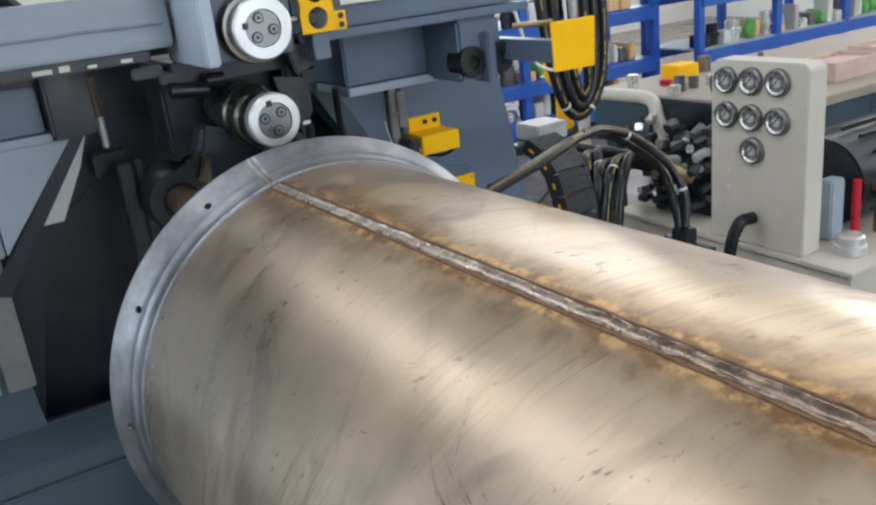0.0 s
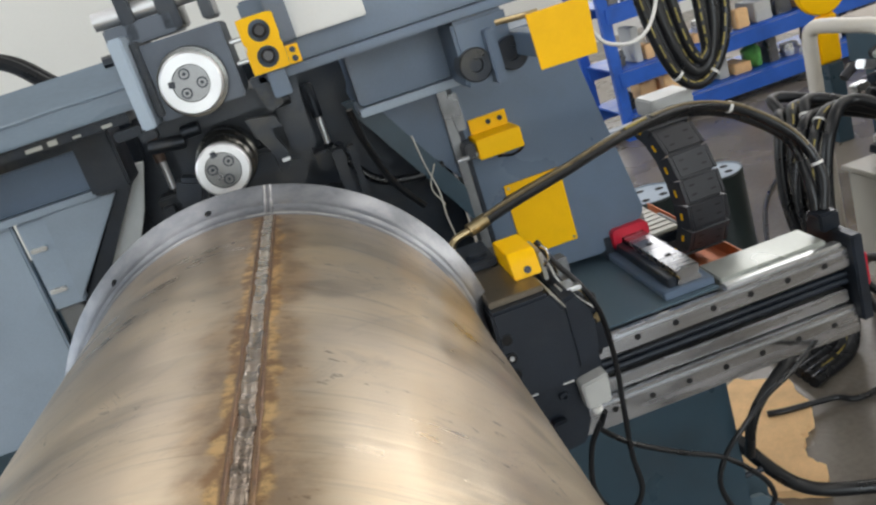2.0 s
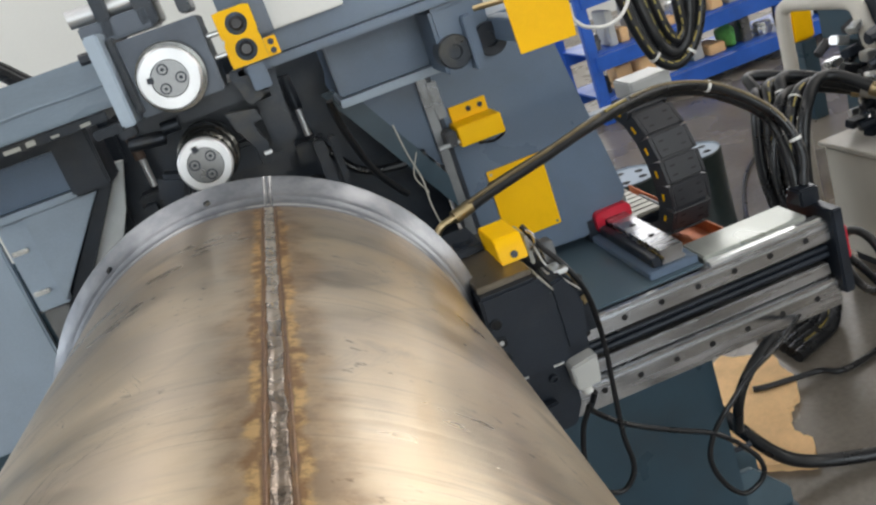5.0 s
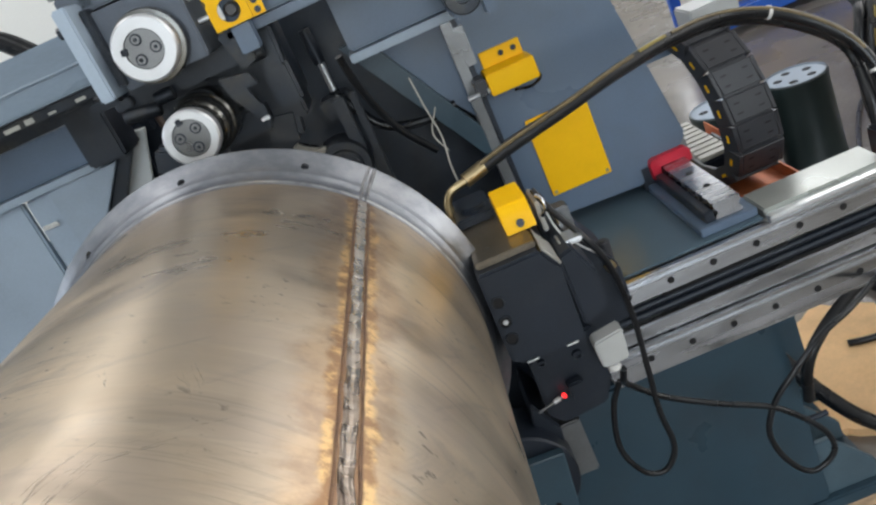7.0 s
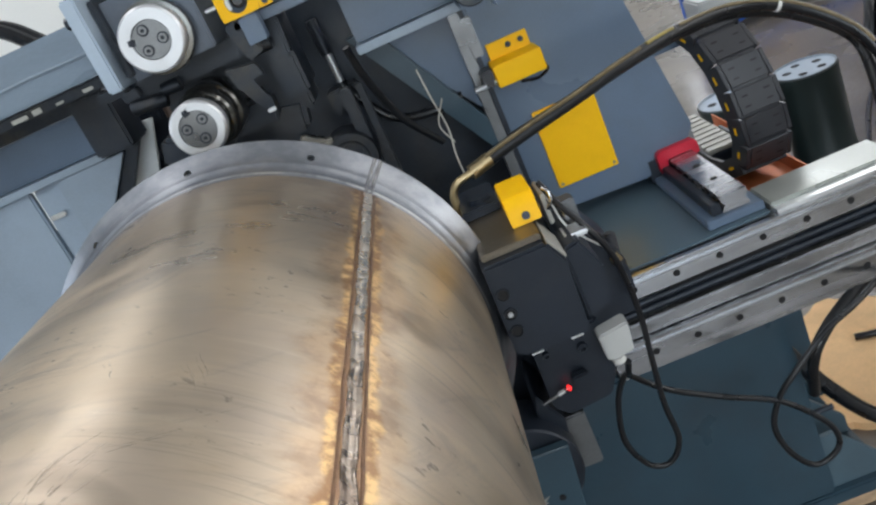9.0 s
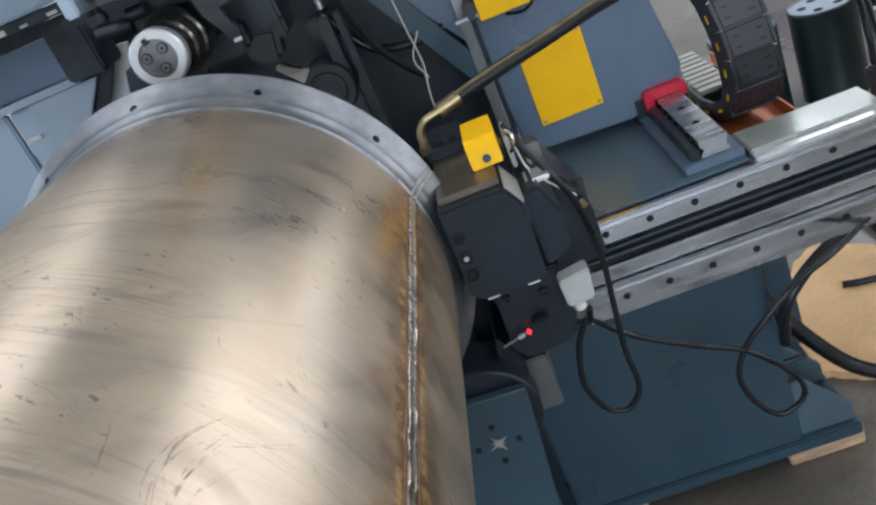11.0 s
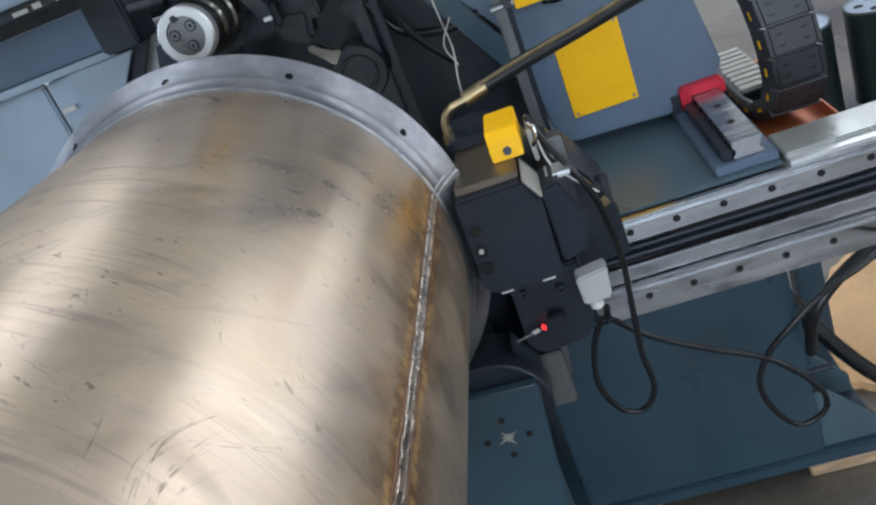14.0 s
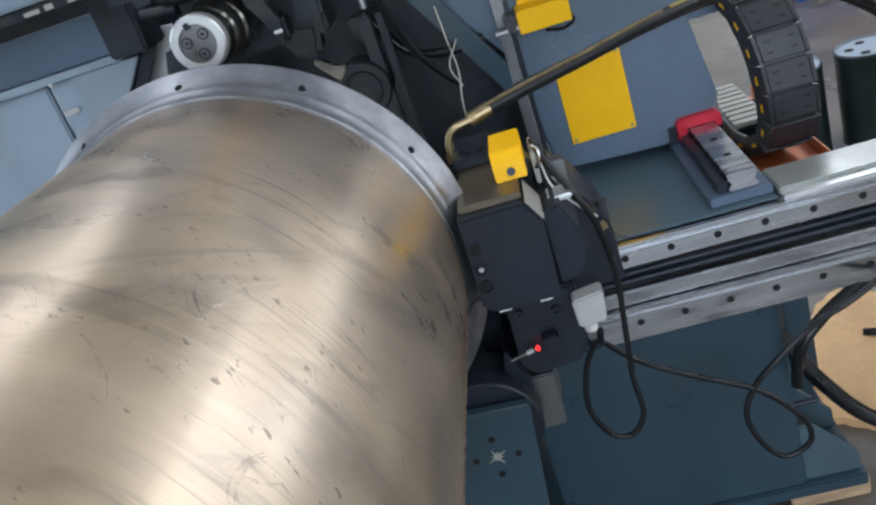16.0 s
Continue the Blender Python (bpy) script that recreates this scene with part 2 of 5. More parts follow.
    col = mix_(step_(brush, 0.55, 0.75, 0, 0.18), col, (0.36, 0.315, 0.26))
    # finger-wide oily wipes
    wipe = noise_(6.0, slanted(-38.0, 0.8, 2.6), 6, 0.66, 1.6)
    col = mix_(step_(wipe, 0.55, 0.70, 0, 0.42), col, (0.36, 0.32, 0.275))
    # thin curved scuffs
    wave = n.new("ShaderNodeTexWave")
    wave.bands_direction = "Y"
    wave.inputs["Scale"].default_value, wave.inputs["Distortion"].default_value = 1.3, 9.0
    wave.inputs["Detail"].default_value, wave.inputs["Detail Scale"].default_value = 3.0, 1.6
    l.new(stretched(0.9, 1.0), wave.inputs["Vector"])
    scuff = math_("MULTIPLY", step_(wave.outputs["Fac"], 0.955, 1.0), step_(noise_(5.0, vec, 3), 0.47, 0.60))
    col = mix_(math_("MULTIPLY", scuff, 0.5), col, (0.24, 0.20, 0.155))
    # dark specks in loose clusters
    herd = step_(noise_(6.5, slanted(20.0, 0.8, 1.4), 3, 0.6), 0.48, 0.60)
    dots = math_("MULTIPLY", step_(noise_(70.0, slanted(35.0, 0.8, 1.5), 3, 0.6), 0.60, 0.68), herd)
    col = mix_(math_("MULTIPLY", dots, 0.72), col, (0.17, 0.142, 0.118))
    big_dots = step_(noise_(30.0, stretched(0.8, 1.3), 3, 0.6), 0.71, 0.77)
    col = mix_(math_("MULTIPLY", big_dots, 0.5), col, (0.22, 0.19, 0.16))
    # heat colours beside the weld: brown patches, ragged gold fringe, dark toes
    off = math_("ABSOLUTE", arc)
    ragged = math_("MULTIPLY_ADD", noise_(26.0, stretched(0.8, 1.0), 6, 0.65), 0.030, -0.015)
    edge = math_("ADD", off, ragged)
    wide = math_("MULTIPLY_ADD", noise_(7.0, stretched(0.45, 1.0), 5, 0.62), 0.13, -0.065)
    halo = step_(math_("ADD", edge, wide), 0.054, 0.026)
    rust = mix_(step_(noise_(20.0, vec, 6, 0.68), 0.38, 0.62), (0.25, 0.145, 0.075), (0.52, 0.355, 0.20))
    col = mix_(math_("MULTIPLY", halo, 0.62), col, rust)
    band = step_(math_("ADD", edge, math_("MULTIPLY", wide, 0.12)), 0.0225, 0.0150)
    gold = mix_(step_(noise_(38.0, vec, 6, 0.7), 0.42, 0.60), (0.30, 0.165, 0.075), (0.80, 0.55, 0.25))
    col = mix_(math_("MULTIPLY", band, 0.84), col, gold)
    toe = step_(math_("ADD", off, math_("MULTIPLY", ragged, 0.25)), 0.0118, 0.0098)
    col = mix_(math_("MULTIPLY", toe, 0.8), col, (0.24, 0.145, 0.09))
    # heat colours at the mouth
    mouth = math_("ADD", sep.outputs["Y"], math_("MULTIPLY_ADD", noise_(7.0, stretched(0.7, 1.0), 4), 0.12, -0.06))
    col = mix_(step_(mouth, -0.20, -0.06, 0, 0.22), col, (0.38, 0.33, 0.31))
    soot = math_("MULTIPLY", step_(mouth, -0.28, -0.10), step_(noise_(5.5, stretched(0.8, 1.2), 4, 0.55, 0.5), 0.50, 0.66))
    col = mix_(math_("MULTIPLY", soot, 0.28), col, (0.19, 0.175, 0.175))
    # galvanised grey of the turned-out rim, scratched paler along its bead and lip
    rim = step_(sep.outputs["Y"], -0.0665, -0.0625)
    grey = mix_(step_(noise_(16.0, stretched(0.8, 1.4), 6, 0.68), 0.34, 0.68), (0.20, 0.22, 0.25), (0.34, 0.365, 0.40))
    bare = step_(math_("ABSOLUTE", math_("ADD", sep.outputs["Y"], 0.0560)), 0.0052, 0.0015)
    bare = math_("MULTIPLY", bare, step_(noise_(18.0, stretched(1.0, 0.3), 4, 0.6), 0.34, 0.56))
    grey = mix_(math_("MULTIPLY", bare, 0.85), grey, (0.66, 0.68, 0.69))
    col = mix_(rim, col, grey)
    col = mix_(1.0, col, (1.0, 0.966, 0.95), "MULTIPLY")
    l.new(col, b.inputs["Base Color"])
    b.inputs["Metallic"].default_value = 0.86
    b.inputs["Coat Weight"].default_value, b.inputs["Coat Roughness"].default_value = 0.06, 0.25
    rough = math_("ADD", step_(cloud, 0.3, 0.7, 0.275, 0.40), math_("MULTIPLY_ADD", blotch, 0.22, -0.11))
    rough = math_("ADD", rough, math_("MULTIPLY", rim, 0.10))
    l.new(math_("ADD", rough, math_("MULTIPLY", band, 0.06)), b.inputs["Roughness"])
    h = math_("ADD", math_("MULTIPLY", brush, 0.07), math_("ADD", math_("MULTIPLY", speck, 0.25), math_("MULTIPLY", cloud, 0.7)))
    h = math_("ADD", math_("SUBTRACT", h, math_("MULTIPLY", scuff, 0.4)), math_("ADD", math_("MULTIPLY", rub, 0.5), math_("MULTIPLY", flats, 2.5)))
    bp = n.new("ShaderNodeBump")
    bp.inputs["Strength"].default_value, bp.inputs["Distance"].default_value = 0.35, 0.002
    l.new(h, bp.inputs["Height"]), l.new(bp.outputs[0], b.inputs["Normal"])
    b.inputs["Anisotropic"].default_value = 0.0
    return m


TUBE = tube_material()
TOE = mat("weld_toe", (0.20, 0.115, 0.07), 0.42, 0.7, 0.4, 60, 0.4, 300, (0.40, 0.25, 0.11), 0.5, 40)


def weld_material():
    """Weld run: dull brown-grey with burnt pits, glints towards the tube's mouth put into a paler colour."""
    m = mat("weld_bead", (0.30, 0.235, 0.185), 0.27, 0.9, 0.5, 45, 0.7, 260, (0.10, 0.07, 0.05), 0.75, 38)
    n, l = m.node_tree.nodes, m.node_tree.links
    b = n["Principled BSDF"]
    old = b.inputs["Base Color"].links[0].from_socket
    tc, sep, ns = n.new("ShaderNodeTexCoord"), n.new("ShaderNodeSeparateXYZ"), n.new("ShaderNodeTexNoise")
    l.new(tc.outputs["Object"], sep.inputs[0]), l.new(tc.outputs["Object"], ns.inputs["Vector"])
    ns.inputs["Scale"].default_value, ns.inputs["Detail"].default_value = 22.0, 5
    add = n.new("ShaderNodeMath")
    add.operation, add.inputs[1].default_value = "MULTIPLY_ADD", 0.5
    l.new(ns.outputs["Fac"], add.inputs[0]), l.new(sep.outputs["Y"], add.inputs[2])
    mr = n.new("ShaderNodeMapRange")
    mr.inputs["From Min"].default_value, mr.inputs["From Max"].default_value = -0.45, -0.08
    l.new(add.outputs[0], mr.inputs[0])
    mx = n.new("ShaderNodeMix")
    mx.data_type = "RGBA"
    l.new(mr.outputs[0], mx.inputs[0]), l.new(old, mx.inputs[6])
    mx.inputs[7].default_value = (0.74, 0.67, 0.58, 1)
    l.new(mx.outputs[2], b.inputs["Base Color"])
    return m


WELD = weld_material()

# ---- building helpers ----
ORIGIN = {}


def thing(name, at, label, category, group="", kind=""):
    ob = new(name)
    ob.location = at
    ob.empty_display_size = 0.05
    ORIGIN[ob] = Vector(at)
    return tagged(ob, label, category, group, kind)


def part(name, bm, material, parent, label="", smooth=True):
    """One mesh object under a thing or part; the bmesh is given in world metres."""
    at = ORIGIN[parent]
    bm.transform(Matrix.Translation(-at))
    bmesh.ops.recalc_face_normals(bm, faces=bm.faces)
    me = bpy.data.meshes.new(name)
    bm.to_mesh(me)
    bm.free()
    me.materials.append(material)
    if smooth:
        for p in me.polygons:
            p.use_smooth = True
        me.set_sharp_from_angle(angle=radians(35))
    ob = new(name, me)
    ob.parent = parent
    ORIGIN[ob] = at
    if label:
        ob["label"] = label
    return ob


def solo(name, bm, material, label, category, group="", kind="", smooth=True):
    """A thing of one mesh, its origin at its base."""
    lo = [min(v.co[i] for v in bm.verts) for i in range(3)]
    hi = [max(v.co[i] for v in bm.verts) for i in range(3)]
    at = Vector(((lo[0] + hi[0]) / 2, (lo[1] + hi[1]) / 2, lo[2]))
    holder = new("x")
    ORIGIN[holder] = at
    ob = part(name, bm, material, holder, "", smooth)
    ob.parent = None
    ob.location = at
    bpy.data.objects.remove(holder)
    return tagged(ob, label, category, group, kind)


def B():
    return bmesh.new()


def box(bm, x0, x1, y0, y1, z0, z1, bevel=0.002, turn=None):
    r = bmesh.ops.create_cube(bm, size=1.0)
    vs = r["verts"]
    m = Matrix.Translation(((x0 + x1) / 2, (y0 + y1) / 2, (z0 + z1) / 2))
    if turn:
        m = m @ Euler([radians(a) for a in turn]).to_matrix().to_4x4()
    m = m @ Matrix.Diagonal((x1 - x0, y1 - y0, z1 - z0, 1))
    bmesh.ops.transform(bm, matrix=m, verts=vs)
    if bevel:
        es = list({e for v in vs for e in v.link_edges})
        bmesh.ops.bevel(bm, geom=es, offset=bevel, segments=2, affect="EDGES", clamp_overlap=True)
    return bm


def rod(bm, p, q, r, r2=None, n=24, caps=True, bevel=0.0):
    p, q = Vector(p), Vector(q)
    d = q - p
    out = bmesh.ops.create_cone(bm, cap_ends=caps, segments=n, radius1=r, radius2=r if r2 is None else r2, depth=d.length)
    vs = out["verts"]
    bmesh.ops.transform(bm, matrix=Matrix.Translation((p + q) / 2) @ d.to_track_quat("Z", "Y").to_matrix().to_4x4(), verts=vs)
    if bevel:
        es = [e for e in {e for v in vs for e in v.link_edges} if any(len(f.verts) > 4 for f in e.link_faces)]
        bmesh.ops.bevel(bm, geom=es, offset=bevel, segments=2, affect="EDGES", clamp_overlap=True)
    return bm


def prism(bm, outline, y0, y1, bevel=0.002, axis="y"):
    """An outline of (x, z) pairs drawn out from y0 to y1 (axis x: (y, z) pairs, axis z: (x, y) pairs)."""
    def at(a, c, h):
        return {"y": (a, h, c), "x": (h, a, c), "z": (a, c, h)}[axis]
    lo = [bm.verts.new(at(a, c, y0)) for a, c in outline]
    hi = [bm.verts.new(at(a, c, y1)) for a, c in outline]
    k = len(outline)
    fs = [bm.faces.new(lo), bm.faces.new(hi[::-1])] + [bm.faces.new((lo[i], hi[i], hi[(i + 1) % k], lo[(i + 1) % k])) for i in range(k)]
    if bevel:
        es = list({e for f in fs for e in f.edges})
        bmesh.ops.bevel(bm, geom=es, offset=bevel, segments=2, affect="EDGES", clamp_overlap=True)
    return bm


def lathe(bm, profile, centre, axis="y", n=48, a0=0.0, a1=360.0):
    """Turn (radius, height) pairs about an axis through centre."""
    rings, full = [], abs(a1 - a0) >= 360
    cnt = n if full else n + 1
    for r, h in profile:
        ring = []
        for i in range(cnt):
            a = radians(a0 + (a1 - a0) * i / n)
            u, w = r * math.sin(a), r * math.cos(a)
            c = {"y": (u, h, w), "z": (u, w, h), "x": (h, u, w)}[axis]
            ring.append(bm.verts.new([c[j] + centre[j] for j in range(3)]))
        rings.append(ring)
    for p, q in zip(rings, rings[1:]):
        for i in range(cnt if full else cnt - 1):
            j = (i + 1) % cnt
            bm.faces.new((p[i], p[j], q[j], q[i]))
    return bm


def smooth_line(points, steps=8):
    pts = [Vector(p) for p in points]
    pts = [2 * pts[0] - pts[1]] + pts + [2 * pts[-1] - pts[-2]]
    out = []
    for i in range(1, len(pts) - 2):
        a, b, c, d = pts[i - 1:i + 3]
        for s in range(steps):
            t = s / steps
            out.append(0.5 * (2 * b + (c - a) * t + (2 * a - 5 * b + 4 * c - d) * t * t + (3 * b - a - 3 * c + d) * t ** 3))
    return out + [pts[-2]]


def sweep(bm, points, r, n=10, steps=8, caps=True):
    line = smooth_line(points, steps) if steps > 1 else [Vector(p) for p in points]
    up, rings = Vector((0.13, 0.21, 0.97)).normalized(), []
    for i, p in enumerate(line):
        d = (line[min(i + 1, len(line) - 1)] - line[max(i - 1, 0)]).normalized()
        side = d.cross(up)
        side = side.normalized() if side.length > 1e-4 else Vector((1, 0, 0))
        up = side.cross(d).normalized()
        rings.append([bm.verts.new(p + r * (math.cos(2 * math.pi * k / n) * side + math.sin(2 * math.pi * k / n) * up)) for k in range(n)])
    for p, q in zip(rings, rings[1:]):
        for k in range(n):
            bm.faces.new((p[k], p[(k + 1) % n], q[(k + 1) % n], q[k]))
    if caps:
        bm.faces.new(rings[0][::-1]), bm.faces.new(rings[-1])
    return bm


def plate_with_holes(bm, x0, x1, z0, z1, y0, y1, holes, n=24):
    """An upright plate with round holes (x, z, radius), one above the other."""
    hs = sorted(holes, key=lambda h: h[1])
    cuts = [z0] + [(a[1] + b[1]) / 2 for a, b in zip(hs, hs[1:])] + [z1]
    for y in (y0, y1):
        for (hx, hz, hr), za, zb in zip(hs, cuts, cuts[1:]):
            inner, outer = [], []
            for i in range(n):
                a = 2 * math.pi * (i + 0.5) / n
                c, s = math.cos(a), math.sin(a)
                t = min((x1 - hx) / c if c > 1e-6 else 9, (x0 - hx) / c if c < -1e-6 else 9, (zb - hz) / s if s > 1e-6 else 9, (za - hz) / s if s < -1e-6 else 9)
                inner.append(bm.verts.new((hx + hr * c, y, hz + hr * s)))
                outer.append(bm.verts.new((hx + t * c, y, hz + t * s)))
            for i in range(n):
                j = (i + 1) % n
                bm.faces.new((inner[i], inner[j], outer[j], outer[i]))
    for hx, hz, hr in hs:
        lathe(bm, [(hr, y0), (hr, y1)], (hx, 0, hz), "y", n)
    for a, b_ in (((x0, z0), (x1, z0)), ((x1, z0), (x1, z1)), ((x1, z1), (x0, z1)), ((x0, z1), (x0, z0))):
        bm.faces.new([bm.verts.new(p) for p in ((a[0], y0, a[1]), (b_[0], y0, b_[1]), (b_[0], y1, b_[1]), (a[0], y1, a[1]))])
    bmesh.ops.remove_doubles(bm, verts=bm.verts, dist=0.00005)
    return bm


def bolt(name, at, r, parent, normal="y", material=None, depth=0.006):
    """A socket-head screw seen from the front."""
    x, y, z = at
    ob = part(name, lathe(B(), [(0.0, -depth * 0.35), (r * 0.5, -depth * 0.35), (r * 0.55, -depth), (r * 0.9, -depth), (r, -depth * 0.8), (r, 0.002)], at, normal, 16), material or BLACK, parent)
    return ob

# ---- the hall ----
def setting(name, bm, material, label):
    return solo(name, bm, material, label, "", "", "structure", smooth=False)


setting("floor", box(B(), -7, 11, -7, 9, -0.2, 0, 0), CONCRETE, "worn sealed grey-brown concrete workshop floor with a dull sheen")
_w = B()
box(_w, -7, 11, 9, 9.2, 0, 1.5, 0), box(_w, -7, 11, 9, 9.2, 5.9, 6.3, 0), box(_w, -7, 3.2, 9, 9.2, 1.5, 5.9, 0), box(_w, 9.8, 11, 9, 9.2, 1.5, 5.9, 0)
setting("wall_north", _w, WALLPAINT, "off-white painted workshop end wall with a long window band")
_w = B()
for _z0, _z1 in ((0, 1.9), (4.5, 6.3)):
    box(_w, 11, 11.2, -7, 9, _z0, _z1, 0)
for _y0, _y1 in ((-7, -4.7), (-2.3, -0.7), (1.7, 3.3), (5.7, 9)):
    box(_w, 11, 11.2, _y0, _y1, 1.9, 4.5, 0)
setting("wall_east", _w, WALLPAINT, "unseen off-white painted workshop side wall with three openings for added fill lights")
_w = B()
for _z0, _z1 in ((0, 1.9), (4.5, 6.3)):
    box(_w, -7.2, -7, -7, 9, _z0, _z1, 0)
for _y0, _y1 in ((-7, -4.7), (-2.3, -0.7), (1.7, 3.3), (5.7, 9)):
    box(_w, -7.2, -7, _y0, _y1, 1.9, 4.5, 0)
setting("wall_west", _w, WALLPAINT, "off-white painted workshop wall with three tall window openings")
_w = B()
box(_w, -7, -1, -7.2, -7, 0, 6.3, 0), box(_w, 3, 11, -7.2, -7, 0, 6.3, 0), box(_w, -1, 3, -7.2, -7, 4.1, 6.3, 0)
setting("wall_south", _w, WALLPAINT, "unseen off-white painted workshop wall, opened wide for the added fill light")
_w = B()
for _x0, _x1 in ((-7, -2.9), (-1.5, 5.65), (7.15, 11)):
    box(_w, _x0, _x1, -6.5, 8.5, 6.3, 6.42, 0)
box(_w, -7, 11, -7, -6.5, 6.3, 6.42, 0), box(_w, -7, 11, 8.5, 9, 6.3, 6.42, 0)
setting("ceiling", _w, ROOFSHEET, "pale grey sheeted workshop roof with long roof lights")
setting("partition_1", box(B(), -6.9, 0.6, 5.2, 5.3, 0, 2.5, 0), WALLPAINT, "smooth off-white partition wall behind the machine")

# ---- the tube being worked ----
AXIS = 0.928
tube = thing("flanged_steel_tube", (0, 0, AXIS), "large rolled steel tube with welded seam and punched turned-out rim", "steel tube")
_prof = [(0.3015, -1.72), (0.3050, -1.72), (0.3050, -1.5), (0.3050, -1.0), (0.3050, -0.6), (0.3050, -0.3), (0.3050, -0.15), (0.3050, -0.066), (0.3056, -0.061), (0.3074, -0.0575), (0.3078, -0.0545), (0.3072, -0.051),
         (0.3090, -0.042), (0.3112, -0.0355), (0.3132, -0.0335), (0.3150, -0.0305), (0.3152, -0.0268), (0.3192, -0.0192), (0.3255, -0.010), (0.332, -0.004), (0.3365, 0.0012), (0.3368, 0.0045), (0.3355, 0.0055),
         (0.331, 0.002), (0.318, -0.012), (0.3075, -0.037), (0.302, -0.07), (0.3015, -1.72)]
_bm = lathe(B(), _prof, (0, 0, AXIS), "y", 200)
bmesh.ops.remove_doubles(_bm, verts=_bm.verts, dist=0.00002)
tube_body = part("tube_body", _bm, TUBE, tube)
# holes punched through the turned-out rim
_bm = B()
for _i in range(8):
    _a = radians(-15.4 - 30 * _i)
    _n = Vector((0.72 * math.sin(_a), -0.69, 0.72 * math.cos(_a))).normalized()
    _c = Vector((0.3205 * math.sin(_a), -0.0185, 0.3205 * math.cos(_a)))
    rod(_bm, _c - 0.016 * _n, _c + 0.006 * _n, 0.0054, n=20)
_me = bpy.data.meshes.new("punch")
_bm.to_mesh(_me)
_bm.free()
_punch = new("punch", _me)
_cut = tube_body.modifiers.new("holes", "BOOLEAN")
_cut.operation, _cut.solver, _cut.object = "DIFFERENCE", "EXACT", _punch
tube_body.parent = None
bpy.context.view_layer.update()
_me = bpy.data.meshes.new_from_object(tube_body.evaluated_get(bpy.context.evaluated_depsgraph_get()))
tube_body.modifiers.remove(_cut)
tube_body.data = _me
tube_body.parent = tube
bpy.data.objects.remove(_punch)
rng = random.Random(4)


def bead(bm, arc, half, height, y0, y1, step, wob, double=False):
    """A lumpy run of weld metal along the tube at an arc offset from its seam."""
    rows, y = [], y0
    ph = rng.uniform(0, 9)
    while y < y1:
        w = half * (1 + 0.16 * noise.noise((ph, y * 60, 0)))
        a = arc + wob * noise.noise((y * 30, ph, 3))
        h = height * (1 + 0.4 * noise.noise((ph, 7, y * 90)))
        row = []
        for k in range(13):
            u = -1 + k / 6
            ridge = math.exp(-((abs(u) - 0.62) / 0.22) ** 2) * (1 + 0.5 * noise.noise((y * 70, u * 2 + ph, 1)))
            hump = ridge + 0.25 + 0.30 * noise.noise((y * 140, u * 3, ph)) if double else max(0.0, 1 - u * u) ** 0.8
            rr = 0.3042 + h * hump + (0.0010 if abs(u) < 0.99 else -0.0008)
            th = (a + u * w) / 0.3055
            row.append(bm.verts.new((rr * math.sin(th), y, AXIS + rr * math.cos(th))))
        rows.append(row)
        y += step
    for p, q in zip(rows, rows[1:]):
        for k in range(12):
            bm.faces.new((p[k], p[k + 1], q[k + 1], q[k]))
    return bm


part("weld_bead", bead(B(), 0, 0.0066, 0.0010, -1.70, -0.06, 0.003, 0.002, True), WELD, tube, "rough grey weld bead along the seam")
for _s in (-1, 1):
    part("weld_toe", bead(B(), 0.0086 * _s, 0.0014, 0.0007, -1.70, -0.058, 0.003, 0.0012), TOE, tube)
# weld across the turned-out rim: two bright ground ridges with a dark line between
for _s in (-1, 1):
    _bm = B()
    _rows = []
    for _r, _y in ((0.3070, -0.060), (0.3103, -0.045), (0.3168, -0.028), (0.3245, -0.014), (0.331, -0.006), (0.3372, 0.0005)):
        _o = 0.0125 * _s + 0.004 * noise.noise((_y * 60, _s, 0))
        _rows.append([_bm.verts.new(((_r + 0.0010 - 0.0016 * u * u) * math.sin(_o + u * 0.008), _y - 0.0014 + 0.002 * u * u, AXIS + (_r + 0.0010 - 0.0016 * u * u) * math.cos(_o + u * 0.008))) for u in (-1, -0.5, 0, 0.5, 1)])
    for _p, _q in zip(_rows, _rows[1:]):
        for _k in range(4):
            _bm.faces.new((_p[_k], _p[_k + 1], _q[_k + 1], _q[_k]))
    part("rim_weld", _bm, mat("ground_rim_weld", (0.42, 0.42, 0.43), 0.36, 0.85, 0.35, 60, 0.2, 300, (0.2, 0.2, 0.21), 0.6, 50), tube, "bright ground weld ridge across the rim")


